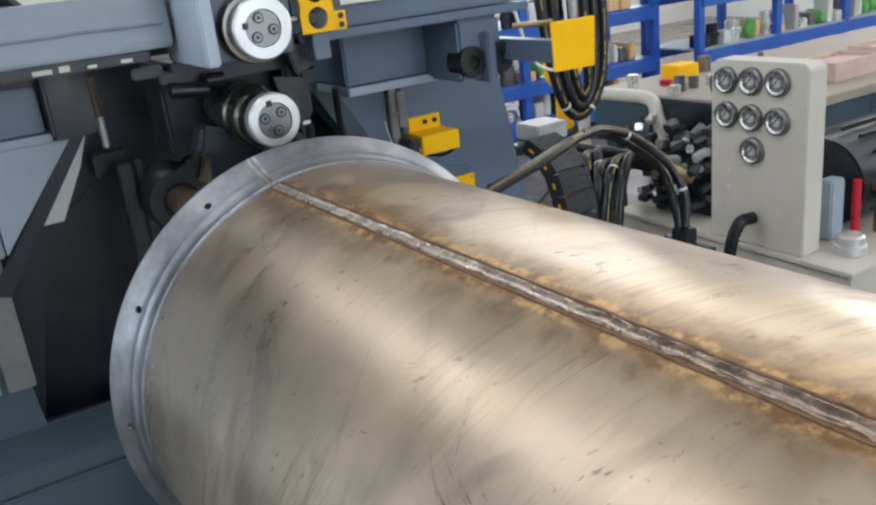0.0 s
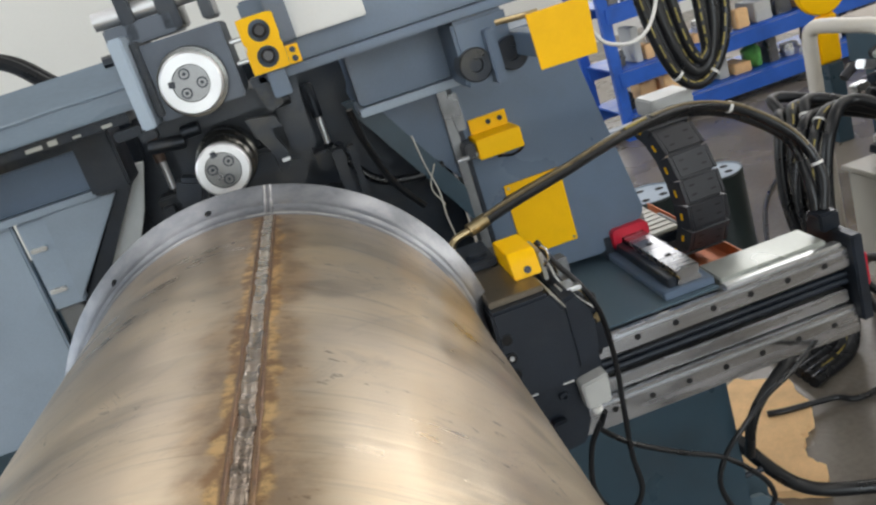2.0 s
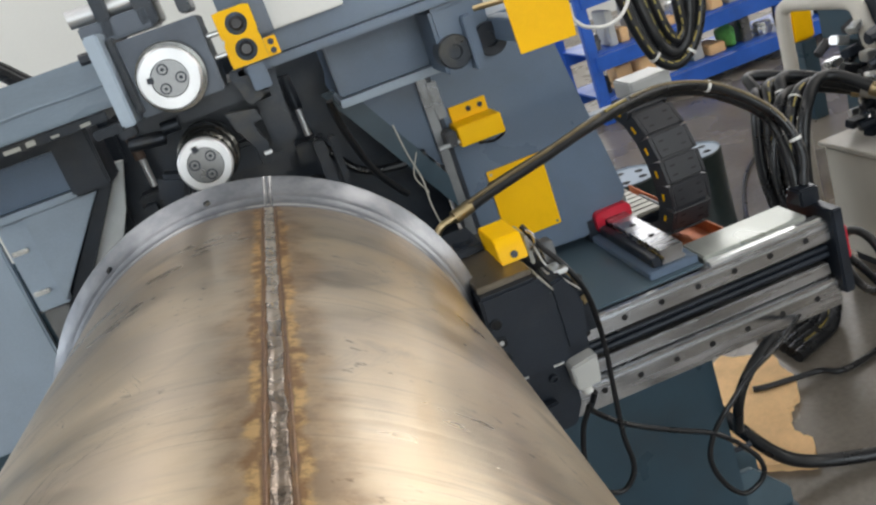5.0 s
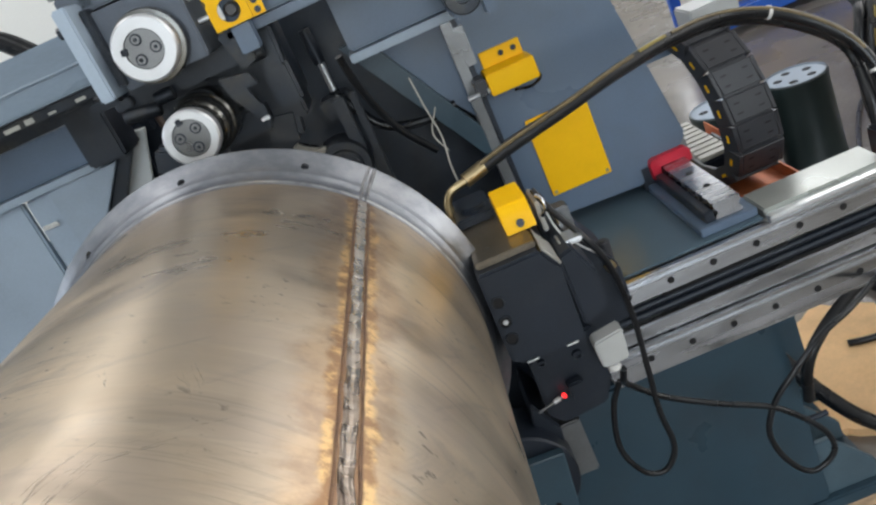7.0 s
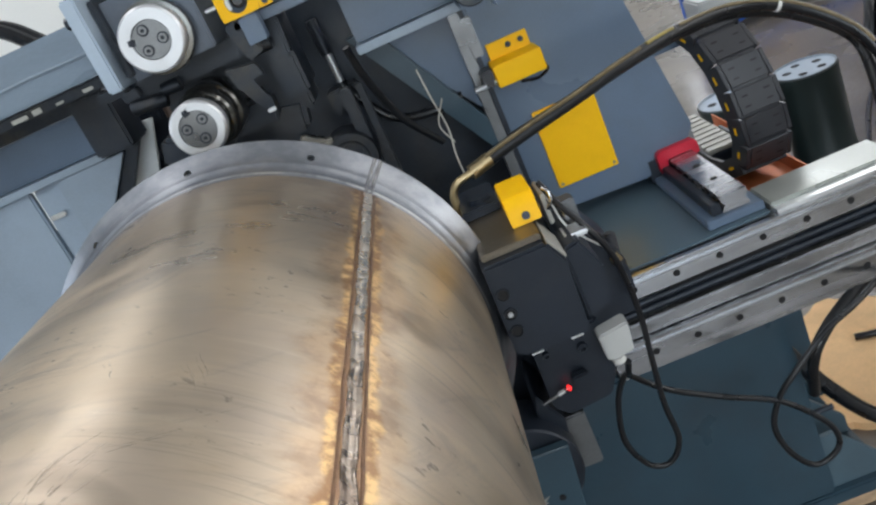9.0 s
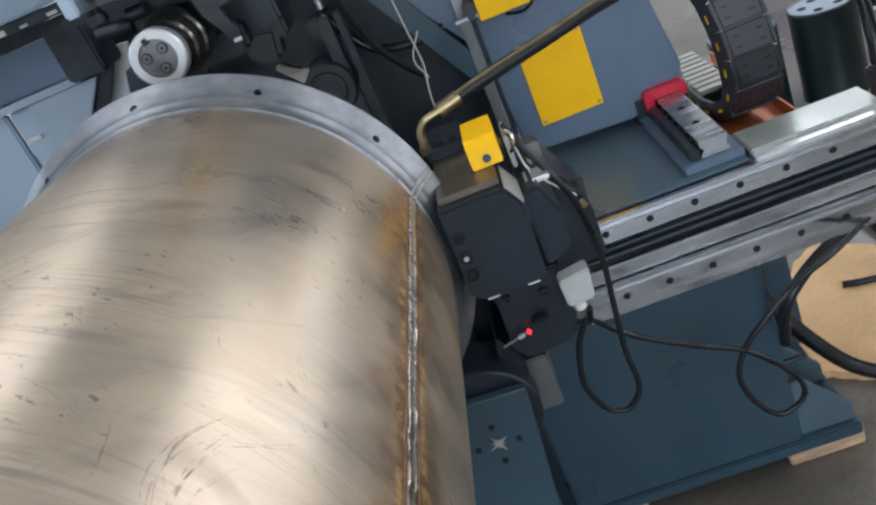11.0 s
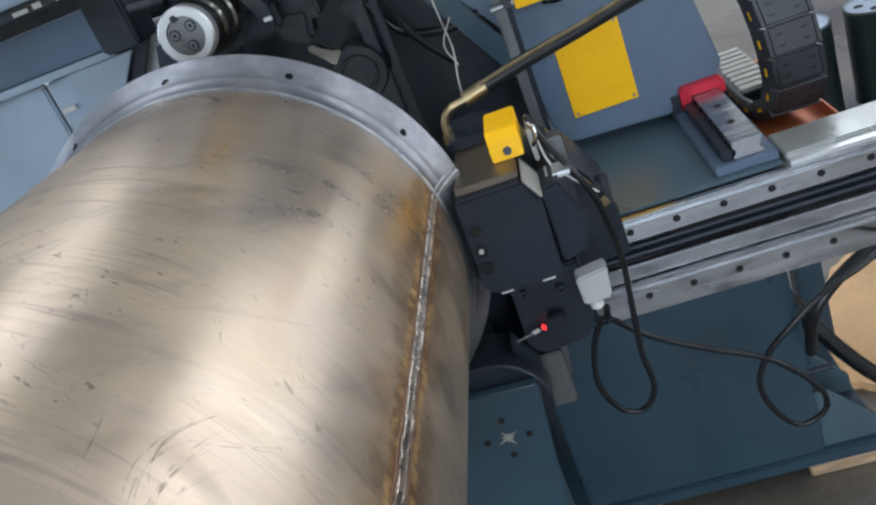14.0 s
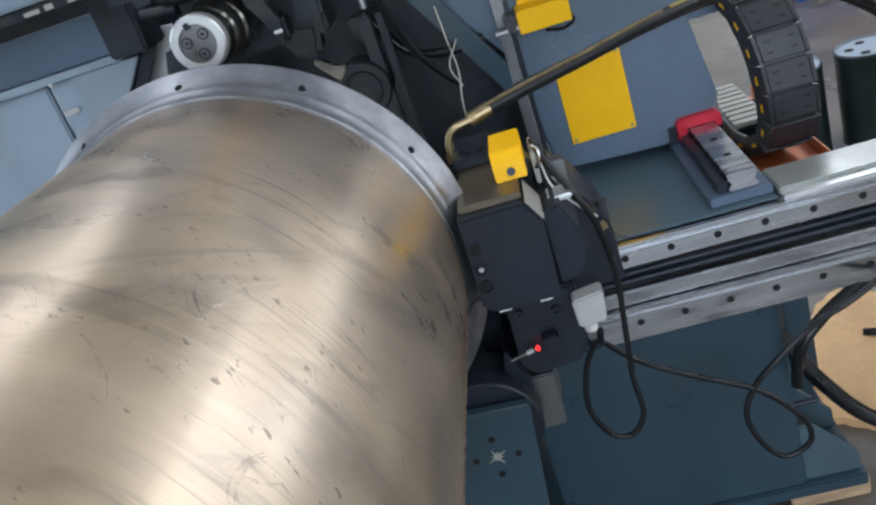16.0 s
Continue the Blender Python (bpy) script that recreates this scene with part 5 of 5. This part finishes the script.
for _k in range(41):
    _s = _len[-1] * _k / 40.0
    _a, _b = chain_at(max(_s - 0.01, 0)), chain_at(min(_s + 0.01, _len[-1]))
    _d = (_b - _a).normalized()
    _u = chain_at(_s) + Vector((_d[1], -_d[0], 0)) * -0.014
    _row = [_bm.verts.new((0.852 + w + 0.30 * max(_u[0], 0.0), 0.63 - _u[0], _u[1])) for w in (0.0095, 0.0885)]
    if _prev:
        _bm.faces.new((_prev[0], _prev[1], _row[1], _row[0]))
    _prev = _row
part("inner_band", _bm, PLASTIC, chain)
tray = thing("chain_tray", (0.92, 0.55, 0.60), "orange copper-coloured sheet metal tray under the cable chain", "cable tray")
part("tray_floor", box(B(), 0.846, 0.985, 0.40, 1.00, 0.640, 0.646, 0.001), COPPER, tray)
for _x in (0.842, 0.985):
    part("tray_side", box(B(), _x, _x + 0.004, 0.40, 1.00, 0.640, 0.675, 0.001), COPPER, tray)
part("tray_post", box(B(), 0.88, 0.94, 0.62, 0.68, 0.0, 0.638, 0.002), DEEP, tray)
clamp = thing("hose_clamp_box", (0.96, 0.70, 0.98), "pale grey metal bracket box at the chain end", "bracket")
part("bracket_body", box(B(), 0.925, 1.03, 0.66, 0.76, 0.985, 1.03, 0.004), PAPER, clamp)
part("bracket_foot", box(B(), 0.92, 0.96, 0.655, 0.70, 0.94, 0.984, 0.003), BLACK, clamp)
part("bracket_arm", box(B(), 0.80, 0.925, 0.69, 0.73, 0.955, 0.984, 0.003), GREY, clamp)

# loose sheet, cardboard, drums
_card = [(0.86, 0.535), (0.90, 0.515), (0.976, 0.459), (1.052, 0.413), (1.10, 0.502), (1.085, 0.554), (1.13, 0.645), (1.20, 0.69), (1.231, 0.772), (1.25, 0.913), (1.135, 1.01), (1.05, 0.963), (0.97, 0.82), (0.90, 0.69)]
_fine = []
for _k in range(len(_card)):
    (_xa, _ya), (_xb, _yb) = _card[_k], _card[(_k + 1) % len(_card)]
    for _j in range(4):
        _t = _j / 4
        _fine.append((_xa + (_xb - _xa) * _t + rng.uniform(-0.006, 0.006), _ya + (_yb - _ya) * _t + rng.uniform(-0.006, 0.006)))
solo("cardboard_sheet", prism(B(), _fine, 0.0005, 0.022, 0, "z"), CARD, "torn stack of brown cardboard lying on the floor", "cardboard", "floor litter")


def drum(x, y, r, h, kind=0):
    d = thing("steel_drum", (x, y, 0), "green-black steel drum with a pale perforated top on the floor", "drum", "floor drums")
    part("drum_shell", lathe(B(), [(r, 0.0), (r, 0.012), (r * 0.985, 0.016), (r * 0.985, h - 0.02), (r, h - 0.014), (r, h - 0.004), (r * 0.97, h), (r * 0.93, h)], (x, y, 0), "z", 48), GREENBLACK, d)
    lid = part("drum_lid", lathe(B(), [(0.0, h - 0.003), (r * 0.94, h - 0.003), (r * 0.965, h + 0.003)], (x, y, 0), "z", 48), LIGHTGREY, d, "pale scuffed top plate")
    for k in range(5):
        a = 2 * math.pi * k / 5 + 0.4
        part("lid_hole", rod(B(), (x + r * 0.55 * math.cos(a), y + r * 0.55 * math.sin(a), h - 0.004), (x + r * 0.55 * math.cos(a), y + r * 0.55 * math.sin(a), h - 0.0018), r * 0.14, n=18), HOLE, lid)


drum(1.655, 1.985, 0.118, 0.35)
drum(1.365, 2.00, 0.125, 0.35)
guide = thing("chain_guide", (0.93, 0.95, 0.647), "bright ribbed metal guide plate under the cable chain", "guide plate")
for _k in range(9):
    part("guide_slat", box(B(), 0.8625, 0.9395, 0.690 + 0.032 * _k, 0.717 + 0.032 * _k, 0.6925, 0.703, 0.003), PALEMETAL, guide)
part("guide_base", box(B(), 0.8625, 0.9395, 0.685, 0.985, 0.6465, 0.692, 0.002), BLACK, guide)

# ---- hydraulic power unit ----
PX = 1.80
unit = thing("hydraulic_power_unit", (2.2, 0.9, 0), "cream painted hydraulic tank unit with a gauge panel", "hydraulic unit")
part("tank", box(B(), PX, 2.32, 0.30, 1.30, 0.05, 0.435, 0.006), CREAM, unit)
part("tank_lid", box(B(), PX - 0.012, 2.335, 0.285, 1.315, 0.436, 0.452, 0.003), CREAM, unit)
part("tank_skid", box(B(), PX + 0.03, 2.29, 0.34, 1.27, 0.0, 0.049, 0.004), BLACK, unit)
_sg = part("sight_glass", box(B(), PX - 0.012, PX - 0.001, 0.50, 0.535, 0.16, 0.36, 0.003), BLACK, unit)
part("sight_window", box(B(), PX - 0.0145, PX - 0.0125, 0.509, 0.526, 0.20, 0.32, 0.001), GLASSY, _sg)
part("filler_cap", lathe(B(), [(0.0, 0.515), (0.035, 0.515), (0.042, 0.508), (0.042, 0.485), (0.050, 0.48), (0.050, 0.453)], (1.95, 0.40, 0), "z", 24), STEEL, unit, "bright metal filler cap")
pn = part("gauge_panel", prism(B(), [(0.475, 0.453), (0.845, 0.453), (0.845, 1.05), (0.825, 1.068), (0.495, 1.068), (0.475, 1.05)], PX + 0.01, PX + 0.10, 0.004, "x"), CREAM, unit, "cream upright panel with seven round gauges")
for _y, _z in ((0.782, 1.002), (0.683, 1.004), (0.582, 1.006), (0.778, 0.888), (0.680, 0.886), (0.580, 0.884), (0.672, 0.778)):
    g = part("pressure_gauge", lathe(B(), [(0.033, PX + 0.003), (0.035, PX - 0.006), (0.038, PX - 0.008), (0.044, PX - 0.003), (0.046, PX + 0.012)], (0, _y, _z), "x", 32), GREYSTEEL, pn, "grey metal rimmed round gauge")
    part("gauge_ring", lathe(B(), [(0.029, PX + 0.0005), (0.0315, PX - 0.004), (0.0345, PX - 0.0055), (0.036, PX - 0.0045)], (0, _y, _z), "x", 32), ALU, g)
    part("gauge_dial", rod(B(), (PX + 0.001, _y, _z), (PX + 0.004, _y, _z), 0.035, n=28), GLASSY, g)
    part("gauge_needle", box(B(), PX - 0.0015, PX + 0.0005, _y - 0.002, _y + 0.002, _z - 0.012, _z + 0.024, 0.0004, (40, 0, 0)), BLACK, g)
    part("gauge_hub", rod(B(), (PX - 0.0006, _y, _z), (PX + 0.0012, _y, _z), 0.014, n=20), PAPER, g)
    for _k in range(5):
        _aa = radians(-120 + 60 * _k)
        part("gauge_mark", box(B(), PX - 0.0012, PX + 0.0005, _y + 0.026 * math.sin(_aa) - 0.0035, _y + 0.026 * math.sin(_aa) + 0.0035, _z + 0.026 * math.cos(_aa) - 0.0035, _z + 0.026 * math.cos(_aa) + 0.0035, 0.0), BLACK, g)
for _k in range(8):
    part("panel_screw", rod(B(), (PX + 0.006, 0.77 - 0.2 * (_k % 2), 0.70 - 0.06 * (_k // 2)), (PX + 0.012, 0.77 - 0.2 * (_k % 2), 0.70 - 0.06 * (_k // 2)), 0.0045, n=10), CREAM, pn)
_rp = [(PX - 0.002, 0.655, 0.555), (PX - 0.06, 0.665, 0.545), (PX - 0.085, 0.68, 0.45), (PX - 0.08, 0.69, 0.30), (PX - 0.07, 0.66, 0.12), (PX - 0.10, 0.58, 0.03), (PX - 0.2, 0.45, 0.022)]
hose(_rp, 0.021, "thick black hose leaving the gauge panel")
part("valve_manifold", box(B(), 1.95, 2.25, 0.93, 1.25, 0.453, 0.60, 0.005), BLACK, unit)
for _k in range(4):
    _yy = 0.965 + 0.078 * _k
    vb = part("solenoid_valve", box(B(), 1.97, 2.22, _yy - 0.03, _yy + 0.03, 0.602, 0.69, 0.006), BLACK, unit)
    part("valve_coil", rod(B(), (1.90, _yy, 0.65), (1.968, _yy, 0.65), 0.026, n=18), PLASTIC, vb)
    part("valve_nut", rod(B(), (1.875, _yy, 0.65), (1.899, _yy, 0.65), 0.013, n=8), STEEL, vb)
    part("valve_plug", box(B(), 1.92, 1.965, _yy - 0.02, _yy + 0.02, 0.692, 0.725, 0.004), ALU, vb)
_rv = random.Random(21)
for _k in range(56):
    _x, _y, _z = _rv.uniform(1.86, 2.04), _rv.uniform(0.92, 1.36), _rv.uniform(0.48, 0.80)
    _m = _rv.choice((ALU, BLACK, BLACK, PLASTIC, PAPER, GREYSTEEL, PLASTIC, RUBBER, BLACK))
    if _k % 2:
        part("valve_fitting", rod(B(), (_x, _y, _z), (_x - 0.05, _y + _rv.uniform(-0.02, 0.02), _z - _rv.uniform(0, 0.03)), _rv.uniform(0.011, 0.020), n=8, bevel=0.002), _m, unit)
    else:
        part("valve_connector", box(B(), _x - 0.03, _x + 0.03, _y - 0.018, _y + 0.018, _z - 0.014, _z + 0.014, 0.004, (_rv.uniform(-15, 15), _rv.uniform(-20, 20), _rv.uniform(-30, 30))), _m, unit)
part("connector_frame", box(B(), 2.03, 2.08, 0.93, 1.36, 0.61, 0.86, 0.004), BLACK, unit)
part("pump_flange", lathe(B(), [(0.0, 0.77), (0.085, 0.77), (0.09, 0.76), (0.09, 0.74), (0.05, 0.735), (0.05, 0.453)], (2.20, 1.18, 0), "z", 28), BLACK, unit)
part("white_pipe", sweep(B(), [(2.00, 1.72, 0.0), (2.00, 1.72, 0.30), (2.00, 1.72, 0.60), (2.00, 1.715, 0.80), (2.005, 1.69, 0.845), (2.01, 1.63, 0.855), (2.01, 1.45, 0.86), (2.01, 1.36, 0.86), (2.012, 1.315, 0.845), (2.013, 1.295, 0.80), (2.013, 1.27, 0.70), (2.013, 1.26, 0.453)], 0.027, 16, 6), CREAM, unit, "thick white painted pipe bent into an arch")
part("pipe_flange", rod(B(), (2.013, 1.26, 0.453), (2.013, 1.26, 0.475), 0.05, n=24), STEEL, unit)
mt = part("pump_motor", rod(B(), (2.10, 0.62, 0.61), (2.60, 0.62, 0.61), 0.155, n=32, bevel=0.01), BLACK, unit, "black finned electric motor")
for _k in range(14):
    _aa = 2 * math.pi * _k / 14
    part("motor_fin", box(B(), 2.20, 2.60, 0.62 + 0.16 * math.sin(_aa) - 0.004, 0.62 + 0.16 * math.sin(_aa) + 0.004, 0.62 + 0.16 * math.cos(_aa) - 0.008, 0.62 + 0.16 * math.cos(_aa) + 0.008, 0.0, (-math.degrees(_aa), 0, 0)), BLACK, mt)
part("terminal_box", box(B(), 1.99, 2.06, 0.50, 0.555, 0.453, 0.66, 0.006), LIGHTGREY, unit)
part("red_filter", rod(B(), (2.10, 0.485, 0.453), (2.10, 0.485, 0.65), 0.015, n=20, bevel=0.004), RED, unit, "red painted filter can")
part("brass_valve", rod(B(), (2.18, 0.45, 0.453), (2.18, 0.45, 0.60), 0.017, n=14), BRASS, unit)
part("valve_handle", box(B(), 2.15, 2.23, 0.405, 0.48, 0.60, 0.625, 0.004), BRASS, unit)
for _k in range(7):
    _h = hose([(1.86 + 0.012 * _k, 0.97 + 0.045 * _k, 0.62), (1.74 - 0.012 * _k, 1.12 + 0.05 * _k, 0.72 - 0.02 * (_k % 3)), (1.62 - 0.02 * (_k % 3), 1.08 + 0.04 * _k, 0.66), (1.56 - 0.02 * (_k % 2), 1.05 + 0.04 * _k, 0.45), (1.56, 1.02 + 0.035 * _k, 0.20), (1.50, 0.95 + 0.035 * _k, 0.022), (1.30, 0.85 + 0.035 * _k, 0.020)], 0.019, "black hydraulic hose curving down from the valve block", print_on=_k in (1, 4), ties=(14,) if _k in (1, 3) else (), group="power unit hoses")
    _p, _q = Vector((1.86 + 0.012 * _k, 0.97 + 0.045 * _k, 0.62)), Vector((1.74 - 0.012 * _k, 1.12 + 0.05 * _k, 0.72 - 0.02 * (_k % 3)))
    part("hose_sleeve", rod(B(), _p, _p.lerp(_q, 0.42), 0.0225, n=16, bevel=0.002), (BRASS, PALEMETAL)[_k % 2], _h, "crimped metal hose sleeve")
hose([(2.3, 0.45, 0.60), (2.1, 0.34, 0.86), (2.0, 0.30, 0.93), (2.15, 0.22, 0.95), (2.5, 0.2, 0.85)], 0.014, "black hydraulic hose arching over the tank")
ringh = [(1.24 + 0.0 * math.cos(a), 0.37 + 0.075 * math.cos(a), 0.52 + 0.075 * math.sin(a)) for a in [2 * math.pi * i / 14 for i in range(15)]]
hose([(1.11, 0.30, 0.60)] + ringh + [(1.26, 0.30, 0.42), (1.34, 0.33, 0.16), (1.45, 0.36, 0.02)], 0.010, "black cable coiled in a ring at the slide end", "cable", "coiled_cable", group="control cables")
plug = thing("red_plug", (1.14, 0.29, 0.6), "small red plastic plug on the slide end", "plug")
part("plug_body", box(B(), 1.101, 1.145, 0.265, 0.30, 0.60, 0.68, 0.005), RED, plug)

# ---- benches, racks and stock behind ----
def bench(x0, x1, y0, y1, h, seed):
    b = thing("work_bench", ((x0 + x1) / 2, (y0 + y1) / 2, 0), "dark steel bench with a pale worn top", "bench", "benches at the back")
    part("bench_top", box(B(), x0, x1, y0, y1, h - 0.04, h, 0.004), mat("bench_top_board", (0.32, 0.285, 0.24), 0.55, 0, 0.1, 4, 0.05, 80, (0.4, 0.34, 0.27), 0.4, 3), b)
    part("bench_apron", box(B(), x0 + 0.01, x1 - 0.01, y0 + 0.01, y1 - 0.01, h - 0.20, h - 0.041, 0.004), DEEP, b)
    for x in (x0 + 0.05, x1 - 0.12):
        for y in (y0 + 0.05, y1 - 0.12):
            part("leg", box(B(), x, x + 0.07, y, y + 0.07, 0, h - 0.201, 0.004), DEEP, b)


bench(2.42, 5.4, 1.05, 2.15, 0.76, 1)
bench(3.9, 6.9, -0.6, 0.6, 0.76, 2)
for _k in range(5):
    _x, _y = 3.2 + 0.42 * _k, 1.32 + 0.05 * math.sin(_k * 3)
    pb = thing("stock_box", (_x, _y, 0.76), "open reddish-brown parts box on the bench", "parts box", "boxes on the bench")
    box_h = 0.085 + 0.01 * (_k % 2)
    for a, c, d, e in ((-0.17, 0.17, -0.11, -0.102), (-0.17, 0.17, 0.102, 0.11), (-0.17, -0.162, -0.102, 0.102), (0.162, 0.17, -0.102, 0.102)):
        part("box_side", box(B(), _x + a, _x + c, _y + d, _y + e, 0.76, 0.76 + box_h, 0.001), PINK, pb)
    part("box_filling", box(B(), _x - 0.16, _x + 0.16, _y - 0.1, _y + 0.1, 0.761, 0.76 + box_h * 0.8, 0.003), PINK, pb)


def rack(x0, x1, y0, y1, levels, seed):
    rk = thing("storage_rack", ((x0 + x1) / 2, (y0 + y1) / 2, 0), "blue painted steel storage rack full of loose parts", "storage rack", "blue racks")
    top = levels[-1] + 0.55
    k = max(2, int((x1 - x0) / 0.95) + 1)
    for i in range(k):
        x = x0 + (x1 - x0) * i / (k - 1)
        for y in (y0, y1):
            part("upright", box(B(), x - 0.035, x + 0.035, y - 0.03, y + 0.03, 0, top, 0.004), BLUE, rk)
    for z in levels:
        for y in (y0, y1):
            part("shelf_beam", box(B(), x0, x1, y - 0.045, y - 0.031, z - 0.10, z, 0.003), BLUE, rk)
        part("shelf_board", box(B(), x0, x1, y0 - 0.025, y1 + 0.025, z, z + 0.012, 0.002), BLUE if seed % 2 else LIGHTGREY, rk)
    r = random.Random(seed)
    kinds = [(WHITE, "white carton", "carton"), (CARD, "brown cardboard carton", "carton"), (GREYSTEEL, "grey steel machine part", "machine part"), (GREEN, "green plastic bag", "bag"), (BLACK, "dark steel block", "machine part"), (PAPER, "pale plastic bin", "bin"), (ALU, "bright metal sleeve", "machine part")]
    for z in levels:
        x = x0 + 0.06
        while x < x1 - 0.2:
            w, d, h = r.uniform(0.04, 0.13), r.uniform(0.08, 0.26), r.uniform(0.05, 0.24)
            mm, lb, ct = r.choice(kinds)
            y = y0 + r.uniform(0.0, 0.08)
            bm = B()
            if ct == "machine part" and r.random() < 0.6:
                rod(bm, (x + w / 2, y + d / 2, z + 0.013), (x + w / 2, y + d / 2, z + 0.013 + h), min(w, d) / 2, n=16, bevel=0.006)
                rod(bm, (x + w / 2, y + d / 2, z + 0.013 + h * 0.4), (x + w / 2, y + d / 2, z + 0.013 + h * 0.6), min(w, d) / 2 * 1.25, n=16, bevel=0.004)
            elif ct == "bag":
                bmesh.ops.create_icosphere(bm, subdivisions=2, radius=1.0)
                for v in bm.verts:
                    f = 1 + 0.35 * noise.noise(v.co * 2 + Vector((x, z, 0)))
                    v.co = Vector((x + w / 2 + v.co[0] * w / 2 * f, y + d / 2 + v.co[1] * d / 2 * f, max(z + 0.013, z + 0.013 + h * 0.3 + v.co[2] * h * 0.45 * f)))
            else:
                box(bm, x, x + w, y, y + d, z + 0.013, z + 0.013 + h, 0.006, None)
                box(bm, x + w * 0.1, x + w * 0.9, y - 0.004, y - 0.0005, z + 0.013 + h * 0.3, z + 0.013 + h * 0.6, 0)
            solo({"carton": "carton", "bin": "parts_bin", "bag": "plastic_bag", "machine part": "machine_part"}[ct], bm, mm, lb + " on the blue rack", ct, "stock on the racks")
            x += w + r.uniform(0.005, 0.06)


rack(2.15, 4.9, 4.15, 4.75, (0.16, 0.46, 0.88, 1.38), 3)
rack(5.05, 8.9, 3.8, 4.4, (0.16, 0.50, 0.95, 1.45), 8)
def bench_motor(x, y, z):
    """A small grey motor lying on the bench."""
    m = thing("bench_motor", (x, y, z), "small grey electric motor lying on the bench", "motor")
    part("motor_body", rod(B(), (x - 0.10, y, z + 0.075), (x + 0.10, y, z + 0.075), 0.07, n=24, bevel=0.008), HEADGREY, m)
    part("motor_foot", box(B(), x - 0.07, x + 0.07, y - 0.06, y + 0.06, z, z + 0.02, 0.003), HEADGREY, m)
    part("terminal_box", box(B(), x - 0.04, x + 0.05, y - 0.04, y + 0.04, z + 0.13, z + 0.17, 0.004), HEADGREY, m)


bench_motor(2.56, 1.36, 0.76)
solo("yellow_carton", box(B(), 2.80, 2.95, 1.92, 2.04, 0.76, 0.83, 0.004), YELLOW, "small yellow carton lying on the bench", "carton", "boxes on the bench")
_rb = random.Random(31)
for _k in range(16):
    _x, _y = _rb.uniform(2.5, 3.4), _rb.uniform(1.62, 2.08)
    solo("machine_part", rod(B(), (_x, _y, 0.7605), (_x, _y, 0.78 + _rb.uniform(0.0, 0.06)), _rb.uniform(0.012, 0.035), n=14, bevel=0.003), _rb.choice((GREYSTEEL, ALU, BLACK, RED)), "small turned metal part standing on the bench", "machine part", "parts on the bench")
# yellow lifting hook block beside the unit
hk = thing("lifting_hook", (2.75, 2.75, 0.0), "yellow painted hook plate with round holes on a stand", "hook plate")
part("hook_plate", lathe(B(), [(0.05, 2.74), (0.13, 2.74), (0.135, 2.745), (0.135, 2.775), (0.13, 2.78), (0.05, 2.78), (0.05, 2.74)], (2.75, 0, 0.80), "y", 32), YELLOW, hk)
part("hook_shank", box(B(), 2.69, 2.81, 2.745, 2.775, 0.42, 0.665, 0.01), YELLOW, hk)
part("hook_stand", box(B(), 2.71, 2.79, 2.72, 2.80, 0.0, 0.419, 0.004), DEEP, hk)


def motions():
    """The tube is indexed from hole to hole; all else stands still."""
    step = 30.4
    start = -13.6
    lean = pose(0, 0, AXIS, -1.35, 0, -0.39)
    rows = [(0.0, lean @ pose(0, 0, 0, 0, start, 0))]
    for k, (t, s) in enumerate(((0.70, 1.62), (5.20, 1.54), (9.66, 1.54), (14.05, 1.54))):
        b = start + step * k
        for dt, f in ((0.0, 0.0), (0.08, 0.04), (0.5, 0.5), (0.91, 0.96), (1.0, 1.0)):
            rows.append((t + dt * s, lean @ pose(0, 0, 0, 0, b + step * f, 0)))
    rows.append((16.0, lean @ pose(0, 0, 0, 0, start + step * 4, 0)))
    walk(tube, rows)


motions()
